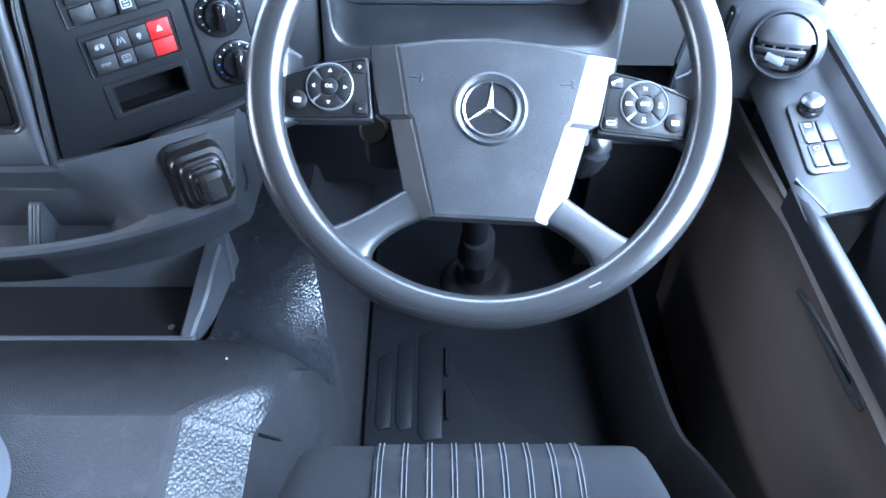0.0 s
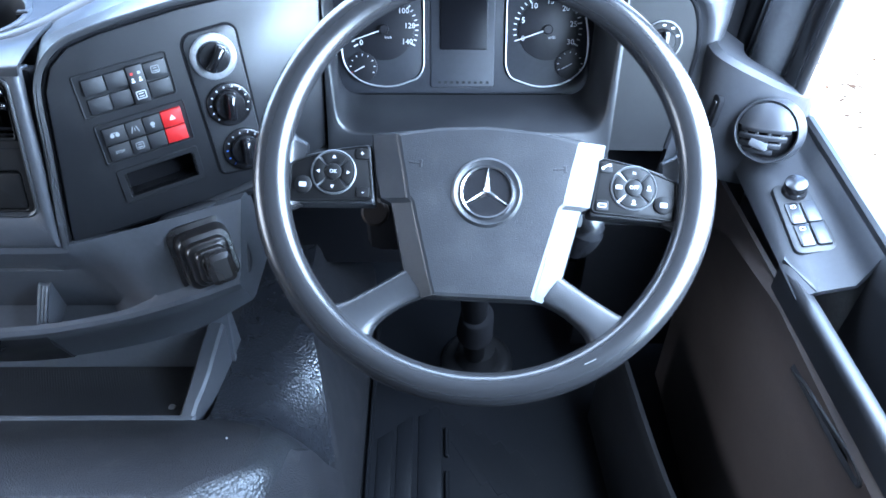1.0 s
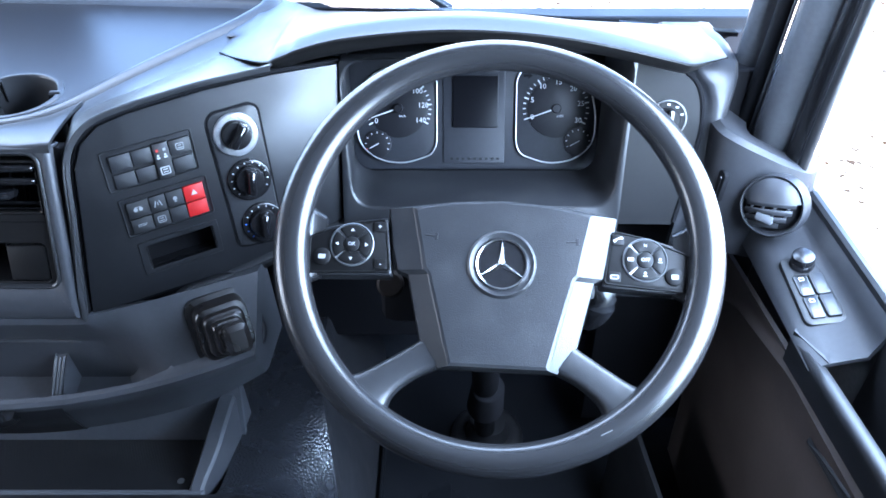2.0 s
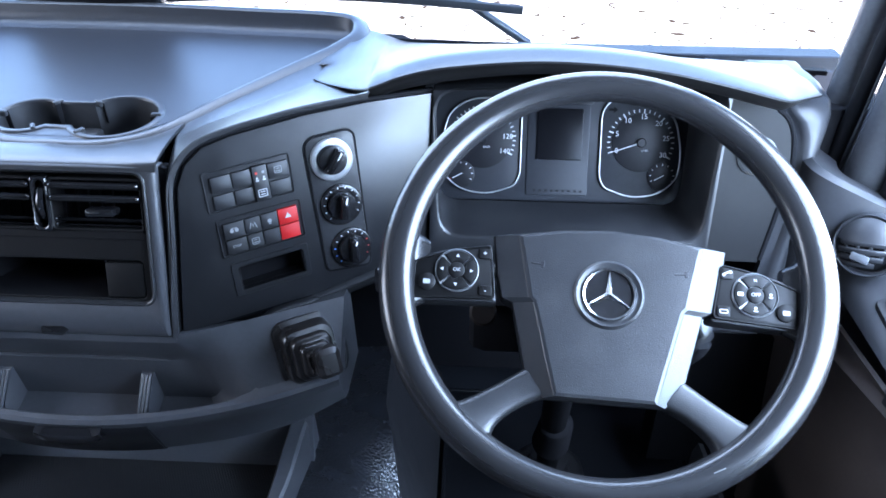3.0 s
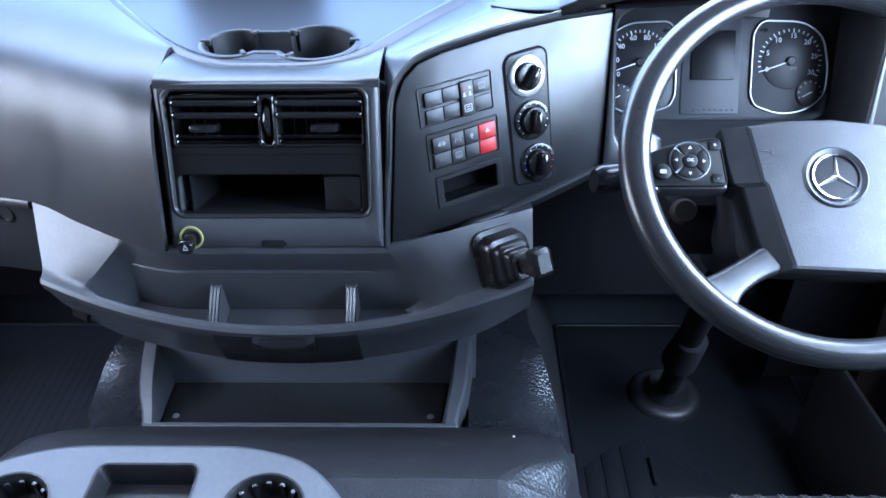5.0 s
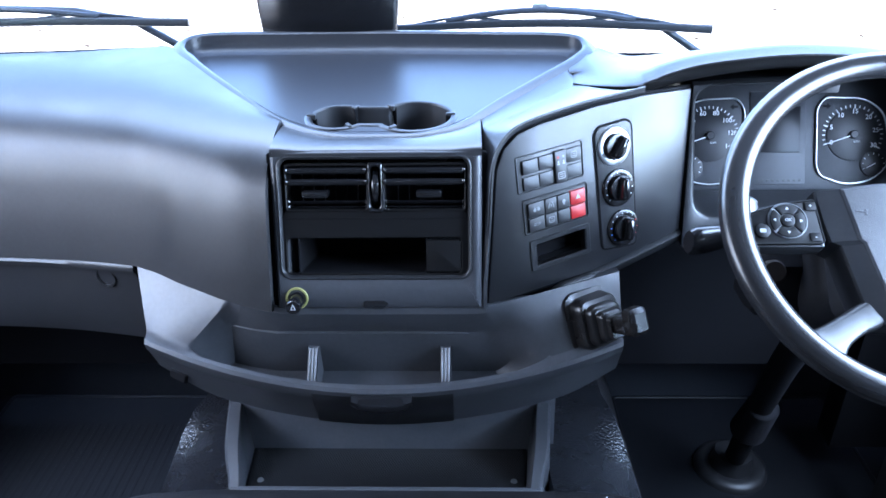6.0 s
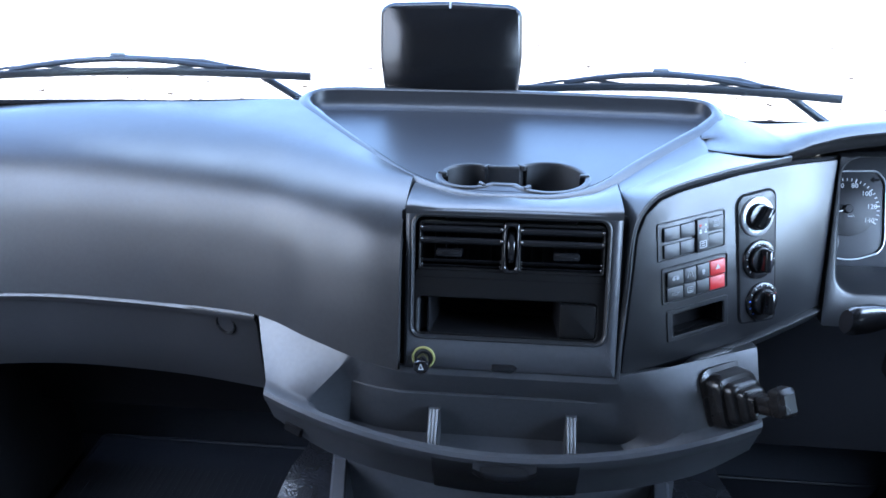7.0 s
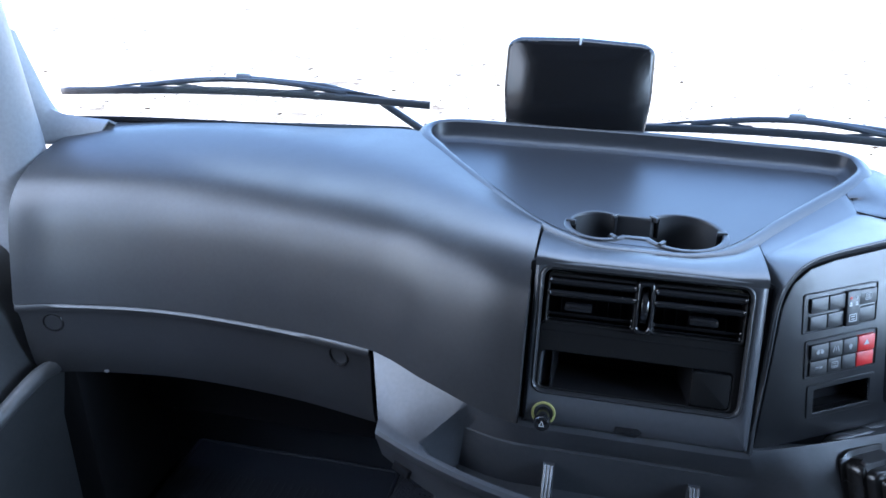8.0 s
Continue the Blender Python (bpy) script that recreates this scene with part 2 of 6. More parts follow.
def cup(poly, z0, z1, m=None, shrink=0.0, wall=0.0015):
    """A hollow pocket, open at z1."""
    low = inset(poly, shrink)
    lp = [flat(inset(poly, -wall), z1), flat(inset(low, -wall), z0 - wall), ]
    bm = rings(lp, m, cap0=False, cap1=True)
    rings([flat(inset(poly, -wall), z1), flat(poly, z1), flat(low, z0)], m, cap0=False, cap1=True, bm=bm)
    return bm


def box(lo, hi, m=None, bev=0.002, bm=None):
    w, h = hi[0] - lo[0], hi[1] - lo[1]
    p = rrect(w, h, min(bev, w * 0.45, h * 0.45), 2, (lo[0] + hi[0]) / 2, (lo[1] + hi[1]) / 2)
    b = min(bev, (hi[2] - lo[2]) * 0.45, w * 0.4, h * 0.4)
    lp = [flat(inset(p, b), lo[2]), flat(p, lo[2] + b), flat(p, hi[2] - b), flat(inset(p, b), hi[2])]
    return rings(lp, m, bm=bm)


def spline(pts, n=8):
    """A smooth curve through the points."""
    P = [Vector(p) for p in pts]
    P = [P[0] * 2 - P[1]] + P + [P[-1] * 2 - P[-2]]
    out = []
    for i in range(1, len(P) - 2):
        for j in range(n):
            t = j / n
            a, b, c, d = P[i - 1], P[i], P[i + 1], P[i + 2]
            out.append(0.5 * ((2 * b) + (c - a) * t + (2 * a - 5 * b + 4 * c - d) * t * t + (3 * b - a - 3 * c + d) * t ** 3))
    return out + [P[-2]]


def lerp_table(table, x):
    """Values at x from rows (x, v1, v2, ...), eased between the rows."""
    if x <= table[0][0]:
        return table[0][1:]
    for a, b in zip(table, table[1:]):
        if x <= b[0]:
            s = (x - a[0]) / (b[0] - a[0])
            return tuple(p + (q - p) * s for p, q in zip(a[1:], b[1:]))
    return table[-1][1:]


def smooth(a, b, x):
    s = min(1.0, max(0.0, (x - a) / (b - a)))
    return s * s * (3 - 2 * s)


def skin(rows, thick, bm=None):
    """A sheet of some thickness through rows of points; the back lies against the normals."""
    g = [[Vector(p) for p in r] for r in rows]
    nr, nc = len(g), len(g[0])
    bm = bm or bmesh.new()
    front = [[bm.verts.new(p) for p in r] for r in g]
    back = []
    for i in range(nr):
        line = []
        for j in range(nc):
            du = g[min(i + 1, nr - 1)][j] - g[max(i - 1, 0)][j]
            dv = g[i][min(j + 1, nc - 1)] - g[i][max(j - 1, 0)]
            n = du.cross(dv)
            n = n.normalized() if n.length > 1e-12 else Vector((0, 0, 1))
            line.append(bm.verts.new(g[i][j] - n * thick))
        back.append(line)
    for i in range(nr - 1):
        for j in range(nc - 1):
            bm.faces.new((front[i][j], front[i + 1][j], front[i + 1][j + 1], front[i][j + 1]))
            bm.faces.new((back[i][j], back[i][j + 1], back[i + 1][j + 1], back[i + 1][j]))
    for i in range(nr - 1):
        bm.faces.new((front[i][0], back[i][0], back[i + 1][0], front[i + 1][0]))
        bm.faces.new((front[i][-1], front[i + 1][-1], back[i + 1][-1], back[i][-1]))
    for j in range(nc - 1):
        bm.faces.new((front[0][j], front[0][j + 1], back[0][j + 1], back[0][j]))
        bm.faces.new((front[-1][j], back[-1][j], back[-1][j + 1], front[-1][j + 1]))
    return bm


def tube(path, radii, n=14, flatten=1.0, up=(0, 0, 1), bm=None, closed=False):
    """A round bar along a path; radii may change along it."""
    P = [Vector(p) for p in path]
    loops = []
    for i, p in enumerate(P):
        a, b = (P[i - 1], P[(i + 1) % len(P)]) if closed else (P[max(i - 1, 0)], P[min(i + 1, len(P) - 1)])
        d = (b - a).normalized()
        s = d.cross(Vector(up))
        s = s.normalized() if s.length > 1e-4 else Vector((1, 0, 0))
        u = s.cross(d)
        r = radii if isinstance(radii, float) else radii[i]
        loops.append([tuple(p + s * (r * math.cos(2 * math.pi * k / n)) + u * (r * flatten * math.sin(2 * math.pi * k / n))) for k in range(n)])
    if closed:
        loops.append(loops[0])
    bm = rings(loops, None, not closed, not closed, bm=bm)
    if closed:
        bmesh.ops.remove_doubles(bm, verts=bm.verts, dist=1e-6)
    return bm


def lathe(profile, m=None, n=32, bm=None):
    """A turned piece: profile of (radius, height)."""
    return rings([[(r * math.cos(2 * math.pi * k / n), r * math.sin(2 * math.pi * k / n), z) for k in range(n)] for r, z in profile], m, bm=bm)


def lettering(text, size, m, bm=None, depth=0.0003):
    cu = bpy.data.curves.new("letters", "FONT")
    cu.body, cu.size, cu.align_x, cu.align_y, cu.extrude, cu.resolution_u = text, size, "CENTER", "CENTER", depth, 2
    ob = bpy.data.objects.new("letters", cu)
    me = bpy.data.meshes.new_from_object(ob)
    bpy.data.objects.remove(ob)
    bm = bm or bmesh.new()
    tmp = bmesh.new()
    tmp.from_mesh(me)
    tmp.transform(m)
    tmp.to_mesh(me)
    tmp.free()
    bm.from_mesh(me)
    bpy.data.meshes.remove(me)
    return bm


def at(x, y, z=0.0, turn=0.0):
    return Matrix.Translation((x, y, z)) @ Matrix.Rotation(radians(turn), 4, "Z")


# ---- the ground and the cab's shell ----
def structure(name, bm, material, label, category):
    ob = part(name, bm, material, None, "", 30)
    return tagged(ob, label, category, kind="structure")


gm = bmesh.new()
bmesh.ops.create_grid(gm, x_segments=8, y_segments=8, size=600, matrix=Matrix.Translation((0, 0, -1.0)))
structure("ground", gm, GRAVEL, "pale sunlit gravel yard with dark specks", "ground")
structure("floor", box((-1.12, -0.84, 0.12), (1.12, 1.20, 0.17)), RUBBER, "dark rubber-covered floor of the truck cab", "floor")
structure("wall_rear", box((-1.12, -0.84, 0.17), (1.12, -0.80, 1.80)), REARM, "lined rear wall of the cab, darkened to dim reflections", "wall")
structure("wall_front", box((-1.10, 1.16, 0.17), (1.10, 1.20, 0.97)), RUBBER_LIFTED, "dark bulkhead under the windscreen", "wall")
structure("ceiling", box((-1.12, -0.84, 1.80), (1.12, 1.00, 1.84)), CEILM, "lined cab roof, darkened to dim reflections", "ceiling")
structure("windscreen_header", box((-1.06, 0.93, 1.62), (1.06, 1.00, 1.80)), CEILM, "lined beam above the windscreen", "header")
for side, word in ((-1, "wall_left"), (1, "wall_right")):
    bm = box((min(side * 1.10, side * 1.14), -0.80, 0.17), (max(side * 1.10, side * 1.14), 1.16, 0.84))
    box((min(side * 1.10, side * 1.14), -0.80, 0.84), (max(side * 1.10, side * 1.14), 0.03, 1.80), bm=bm)
    box((min(side * 1.10, side * 1.14), 0.03, 1.52), (max(side * 1.10, side * 1.14), 0.98, 1.80), bm=bm)
    structure(word, bm, LINING, "lined cab side wall round the door window", "wall")


def screen_y(x, z):
    """The windscreen's bowed and raked sheet."""
    return 1.205 - 0.12 * x * x - 0.28 * (z - 1.0)


def windscreen():
    rows = [[(x, screen_y(x, z), z) for z in [0.975 + 0.69 * j / 12 for j in range(13)]] for x in [-1.05 + 2.1 * i / 24 for i in range(25)]]
    ob = part("window_1", skin(rows, 0.005), GLASS, None, "", 60)
    ob.visible_shadow = False
    tagged(ob, "clear bowed windscreen of the truck", "windscreen", kind="structure")


windscreen()
for side, word in ((-1, "window_2"), (1, "window_3")):
    x = side * 1.105
    bm = rings([[(x, 0.84, 0.84), (x, 0.03, 0.84), (x, 0.03, 1.52), (x, 0.80, 1.52)], [(x + side * 0.004, 0.84, 0.84), (x + side * 0.004, 0.03, 0.84), (x + side * 0.004, 0.03, 1.52), (x + side * 0.004, 0.80, 1.52)]])
    ob = part(word, bm, GLASS, None, "", 0)
    ob.visible_shadow = False
    tagged(ob, "clear side window of the cab door", "window", kind="structure")

# a pale low wall with a dark band, outside on the driver's side
kerb = thing("low_wall", (3.6, 4.4, -1.0), "pale concrete block with a striped low wall beside it", "low wall")
part("block", box((2.98, 4.18, -1.0), (3.30, 4.60, -0.68), bev=0.04), PALE, kerb)
part("band", box((3.30, 4.30, -1.0), (6.5, 4.50, -0.82), bev=0.01), KERB, kerb, "grey low wall")
part("stripe", box((3.32, 4.285, -0.90), (6.5, 4.30, -0.86), bev=0.004), LEFTTRIM, kerb, "dark stripe")

# unseen wall added at the left for warm reflections and less window light
structure("wall_reflected", box((-4.9, -7.0, -1.0), (-4.6, 2.8, 3.2), bev=0.02), BROWN, "unseen brown rendered wall added for warm reflections", "wall")


# ---- dashboard ----
dash = thing("dashboard", (0, 1.0, 0.17), "black moulded truck dashboard with a deep rounded passenger side", "dashboard")
# black fillers added inside the dash; the right one stops a light leak
part("core", box((0.85, 0.92, 0.25), (1.09, 0.98, 0.985), bm=box((-0.99, 1.00, 0.40), (0.96, 1.08, 0.97))), HOLE, dash, "black filler added inside the dash")

# near and far halves of the tray's outline on the dash top, seen in plan
TRAY_R = ((0.0, 0.737), (0.055, 0.740), (0.112, 0.768), (0.176, 0.848), (0.240, 0.925), (0.298, 0.995), (0.325, 1.050), (0.298, 1.104), (0.15, 1.118))
TRAY_L = ((-0.02, 1.128), (-0.20, 1.130), (-0.350, 1.126), (-0.380, 1.070), (-0.322, 0.983), (-0.232, 0.876), (-0.150, 0.788), (-0.075, 0.743))
tray_out = [tuple(p) for p in spline([(*p, 0) for p in (TRAY_R + TRAY_L + TRAY_R[:1])], 5)][:-1]


def tray_z(y):
    return 1.002 + 0.125 * (y - 0.76)


def tray_near(x):
    """How far forward the tray's near edge lies at x."""
    t = sorted((abs(p[0]), p[1]) for p in (TRAY_R[:7] if x > 0 else TRAY_L[3:]))
    return lerp_table(t, abs(x))[0]


def loft(knots, nx, ns):
    """A sheet through columns of knots: (x, (y, z), (y, z), ...)."""
    cols = [spline([(k[0], *k[1 + c]) for k in knots], nx) for c in range(len(knots[0]) - 1)]
    return [spline([c[i] for c in cols], ns) for i in range(len(cols[0]))]


# an upright lower face, a bend, a sloping shoulder, a crease and the flat top behind it
LEFT = (
    (-0.143, (0.617, 0.797), (0.64, 0.872), (0.6607, 0.9319), (0.6825, 0.9665), (0.7179, 0.9888), (0.7672, 1.001), (0.783, 1.001)),
    (-0.2, (0.638, 0.797), (0.661, 0.872), (0.6825, 0.9319), (0.705, 0.9675), (0.7416, 0.9916), (0.7942, 1.005), (0.84, 1.006)),
    (-0.28, (0.68, 0.799), (0.703, 0.874), (0.7252, 0.9339), (0.7495, 0.97), (0.7901, 0.9953), (0.851, 1.011), (0.932, 1.0160)),
    (-0.38, (0.735, 0.8), (0.757, 0.875), (0.777, 0.9357), (0.802, 0.9725), (0.8488, 0.9994), (0.921, 1.018), (1.068, 1.0300)),
    (-0.55, (0.776, 0.79), (0.796, 0.87), (0.8152, 0.9329), (0.841, 0.972), (0.896, 1.0018), (0.983, 1.023), (1.062, 1.027)),
    (-0.75, (0.786, 0.79), (0.806, 0.87), (0.8252, 0.9344), (0.851, 0.974), (0.9067, 1.0034), (0.995, 1.024), (1.045, 1.027)),
    (-0.92, (0.765, 0.79), (0.785, 0.87), (0.8035, 0.9329), (0.828, 0.9715), (0.8791, 0.9997), (0.961, 1.019), (1.018, 1.022)),
    (-1.0, (0.742, 0.79), (0.76, 0.87), (0.777, 0.9292), (0.8, 0.9655), (0.8433, 0.9924), (0.913, 1.011), (0.985, 1.014)),
)
part("passenger_panel", skin(loft(LEFT, 8, 6), 0.006), DASH, dash, "broad curved black panel with a warm sheen", 60)

# the panel under it, with its rolled upper edge
low = []
for p in spline([(k[0], *k[1]) for k in LEFT[3:]], 8):
    x, y, z = p
    low.append([(x, y + 0.022, z - 0.001), (x, y + 0.006, z - 0.002), (x, y + 0.001, z - 0.0035), (x, y - 0.0015, z - 0.0070), (x, y - 0.0005, z - 0.0105), (x, y + 0.004, z - 0.0125), (x, y + 0.007, z - 0.030), (x, y + 0.008, z - 0.075), (x, y + 0.012, z - 0.120), (x, y + 0.020, z - 0.146), (x, y + 0.05, z - 0.156), (x, y + 0.17, z - 0.158)])
low = [r for r in low if r[0][0] < -0.378]
glove = part("glove_panel", skin([list(reversed(r)) for r in low], 0.005), DASH, dash, "dark lower panel with a rolled edge", 50)


def screw(x, y, z, turn, lean):
    f = plane((x, y, z), (1, turn, 0), (0, lean, 1))
    bm = lathe([(0.0190, -0.006), (0.0185, 0.0010), (0.0168, 0.0030), (0.0145, 0.0022), (0.0125, -0.0045)], f, 28)
    s = part("screw_cover", bm, SATIN, glove, "round black screw recess")
    part("screw_head", lathe([(0.0095, -0.006), (0.0095, -0.0022), (0.0070, -0.0008)], f, 18), SATIN, s)


screw(-0.436, 0.7525, 0.768, -0.27, 0.0)
screw(-0.951, 0.7615, 0.750, 0.27, 0.0)
for x, y, z in ((-0.888, 0.787, 0.646), (-0.421, 0.772, 0.652)):
    part("clip", lathe([(0.005, -0.004), (0.005, 0.002), (0.003, 0.003)], plane((x, y, z), (1, 0, 0), (0, 0.35, 1)), 12), SILVER, glove, "small bright clip")

# ---- the sunk tray on top, with two cup holders ----
tray = thing("top_tray", (-0.02, 0.95, 0.98), "black dash-top tray with a raised lip and ribbed liner", "tray")
poly = [(p[0], p[1]) for p in tray_out]


def sheet_z(lp, dz):
    return [(p[0], p[1], tray_z(p[1]) + dz) for p in lp]


def floor_z(y):
    return 0.9990 + 0.040 * (y - 0.76)


def on_floor(lp, dz=0.0):
    return [(p[0], p[1], floor_z(p[1]) + dz) for p in lp]


bm = rings([sheet_z(inset(poly, d), z) for d, z in ((0.010, -0.024), (-0.013, -0.0150), (-0.012, -0.0110), (-0.009, -0.0070), (-0.004, -0.0033), (0.001, -0.0010), (0.005, 0.0), (0.0085, -0.0003), (0.0105, -0.0012), (0.012, -0.0025))], cap0=False, cap1=False)
part("lip", bm, DASH, tray, "rounded raised lip", 60)


def wall_loop(u):
    """The tray's wall at u from its lip (0) to its floor (1): steep in front, a soft sweep at the back."""
    near, far = inset(poly, 0.012 + 0.006 * u), inset(poly, 0.012 + 0.005 * u + 0.016 * u ** 5)
    out = []
    for a, b, p in zip(near, far, poly):
        k = smooth(0.90, 1.03, p[1])
        x, y = a[0] + (b[0] - a[0]) * k, a[1] + (b[1] - a[1]) * k
        hi = max(tray_z(y) - 0.0025, floor_z(y))
        out.append((x, y, floor_z(y) + (hi - floor_z(y)) * (1.0 - u) ** (1.3 - 0.25 * k)))
    return out


# two wells of unequal width, joined by a square channel
CUPS = ((-0.066, 0.807, 0.040), (0.044, 0.808, 0.052))


def arc(c, a0, a1, n):
    return [(c[0] + c[2] * math.cos(radians(a0 + (a1 - a0) * k / n)), c[1] + c[2] * math.sin(radians(a0 + (a1 - a0) * k / n))) for k in range(n + 1)]


twin = arc(CUPS[1], 212, 502, 44) + arc(CUPS[0], 56, 321, 40)
bm = bmesh.new()
edges = []
for lp in (wall_loop(1.0), twin):
    vs = [bm.verts.new(p) for p in on_floor(lp, 0.0005)]
    edges += [bm.edges.new((vs[i], vs[(i + 1) % len(vs)])) for i in range(len(vs))]
bmesh.ops.triangle_fill(bm, use_beauty=True, edges=edges)
part("liner", bm, TRAYMAT, tray, "fine ribbed grey-black liner", 0)
part("wall", rings([wall_loop(k / 8) for k in range(9)], None, False, False), TRAYMAT, tray, "soft inner wall of the tray", 80)
CUPM = mat("cup_plastic", (0.026, 0.0265, 0.028), 0.45, grain=900, bump=0.1, spec=0.4)
bm = rings([on_floor(inset(twin, -0.0085), 0.0002), on_floor(inset(twin, -0.0075), 0.0022), on_floor(inset(twin, -0.0015), 0.0026), on_floor(twin, 0.0018), on_floor(inset(twin, 0.0008), -0.0005)], cap0=False, cap1=False)
holder = part("cup_holder", bm, TRAYMAT, tray, "flat flange of the twin cup holder", 60)
bm = rings([on_floor(inset(twin, 0.0006), 0.0), on_floor(inset(twin, 0.0025), -0.030), on_floor(inset(twin, 0.0040), -0.060)], cap0=False)
part("cup", bm, CUPM, holder, "two deep round cup wells with a channel between", 40)
part("channel_floor", rings([on_floor(rrect(0.052, 0.054, 0.003, 3, -0.018, 0.809), -0.062), on_floor(rrect(0.052, 0.054, 0.003, 3, -0.018, 0.809), -0.034), on_floor(rrect(0.048, 0.050, 0.003, 3, -0.018, 0.809), -0.031)]), CUPM, holder, "raised floor of the channel")
for (cx, cy, r), angles in zip(CUPS, ((176, 58, 300), (4, 136, 236))):
    for a in angles:
        f = at(cx + r * math.cos(radians(a)), cy + r * math.sin(radians(a)), floor_z(cy + r * math.sin(radians(a))) + 0.0025, a)
        g = part("grip_tab", box((-0.0075, -0.0028, -0.006), (0.0060, 0.0028, 0.0022), f, 0.0012), CUPM, holder, "small sprung grip tab")
        part("tab_slot", box((-0.0080, -0.0045, -0.030), (-0.0010, -0.0030, -0.001), f, 0.0005), HOLE, g)

# ---- right-hand dash top and the hood over the dials ----
O_SW = Vector((0.1409, 0.6332, 0.7940))
UX_SW, UP_SW = Vector((0.89275, 0.45055, 0)), Vector((-0.10404, 0.20615, 0.97298))
SW = plane(O_SW, UX_SW, UP_SW)
EDGE_SW = ((0.006, -0.003), (0.017, 0.06), (0.028, 0.12), (0.0385, 0.18), (0.052, 0.206), (0.075, 0.2225), (0.1095, 0.2300), (0.15, 0.2348), (0.20, 0.2392), (0.281, 0.2415))
strip = []
edge_pts = spline([(*p, 0) for p in EDGE_SW], 5)
for k, p in enumerate(edge_pts):
    d = (edge_pts[min(k + 1, len(edge_pts) - 1)] - edge_pts[max(k - 1, 0)]).normalized()
    o = Vector((-d.y, d.x, 0))
    a = SW @ (p + o * 0.0040 + Vector((0, 0, -0.002)))
    f = SW @ (p + o * 0.0110 + Vector((0, 0, 0.0045)))
    s = smooth(0.185, 0.210, p.y)
    wall = Vector((0.1415, 0.628 + 0.36 * (a.z - 0.797) + 0.8 * max(0.0, a.z - 0.972), a.z))
    x = 0.140 + (0.372 - 0.140) * min(1.0, max(0.0, (p.x - 0.052) / 0.229))
    # a flat band runs from the seam to a straight crease; behind it a shallow valley rises to the tray
    run = max(0.0, x - 0.284)
    crest = Vector((x, 0.765 + 1.015 * (x - 0.150) - 2.105 * run, 1.004 + 0.092 * (x - 0.150) + 0.073 * run))
    crest = crest.lerp(f + Vector((0, 0.012, -0.001)), smooth(0.340, 0.366, x))
    q_ = wall.lerp(crest, s)
    far = tray_near(x)
    c = Vector((x, far + 0.004, tray_z(far) - 0.0050)).lerp(crest + Vector((0, 0.016, -0.006)), smooth(0.284, 0.292, x))
    c = (wall + Vector((-0.003, 0.02, 0))).lerp(c, s)
    strip.append([a] + spline([SW @ (p + o * 0.0045 + Vector((0, 0, 0.0025))), f, f.lerp(q_, 0.10) + Vector((0, -0.0005, 0.0012)), f.lerp(q_, 0.55) + Vector((0, 0, 0.0012)), q_.lerp(f, 0.06), q_.lerp(c, 0.08), q_.lerp(c, 0.5) - Vector((0, 0, 0.0008 * s)), c], 3))
part("switch_surround", skin(strip, 0.003), DASH, dash, "satin black surround that catches the light", 60)
# the hood: its dark rolled lip starts as a thin wedge on the dash top
HOOD = ((0.280, 0.902, 1.0166), (0.310, 0.872, 1.0234), (0.340, 0.841, 1.0322), (0.360, 0.820, 1.0405), (0.369, 0.814, 1.0455), (0.385, 0.816, 1.0510), (0.400, 0.817, 1.0570), (0.435, 0.820, 1.0660), (0.470, 0.820, 1.0720), (0.538, 0.820, 1.0790), (0.600, 0.820, 1.0810), (0.670, 0.820, 1.0775), (0.740, 0.820, 1.0690), (0.800, 0.820, 1.0570), (0.850, 0.820, 1.0450), (0.878, 0.822, 1.0375), (0.890, 0.828, 1.0340), (0.908, 0.844, 1.0300), (0.927, 0.860, 1.0265), (0.946, 0.877, 1.0220))
hood = []
for p in spline(HOOD, 5):
    x, y, z = p
    h = lerp_table(((0.280, 0.0003), (0.310, 0.0025), (0.340, 0.0055), (0.360, 0.0100), (0.369, 0.0170), (0.44, 0.0210), (0.55, 0.0180), (0.878, 0.0150), (0.890, 0.0110), (0.910, 0.0055), (0.946, 0.0003)), x)[0]
    e = min(1.0, h / 0.016)
    edge = tray_near(x) if x < 0.325 else 1.05
    far = edge + 0.003 if x < 0.322 else 1.085 - 0.085 * x * x
    zf = tray_z(edge) - 0.0045 if x < 0.322 else 1.030 - 0.018 * smooth(0.322, 0.40, x)
    h += 0.0065 * e
    lip = [(x, y + 0.11 * e + 0.004, z - h - 0.030 * e - 0.0015), (x, y + 0.034 * e + 0.002, z - h - 0.0020), (x, y + 0.0225 * e + 0.001, z - h), (x, y + 0.0175 * e, z - h * 0.93), (x, y + 0.0130 * e, z - h * 0.76), (x, y + 0.0065 * e, z - h * 0.45), (x, y + 0.0025 * e, z - h * 0.22), (x, y + 0.0010 * e, z - h * 0.10), (x, y + 0.0025 * e + 0.0005, z - h * 0.02)]
    hood.append([Vector(q) for q in lip] + spline([(x, y + 0.006 * e + 0.001, z + 0.0007 * e), (x, y + 0.05, z + 0.0025 * e), (x, y + (far - y) * 0.62, z + (zf - z) * 0.50 + 0.003 * e), (x, far, zf)], 4))
part("instrument_hood", skin([r[8:] for r in hood], 0.002), DASH, dash, "arched black hood over the dials", 35)
part("hood_lip", skin([r[:9] for r in hood], 0.002), LIPM, dash, "darker rolled lip that tapers to a thin tip at each end", 35)
back = []
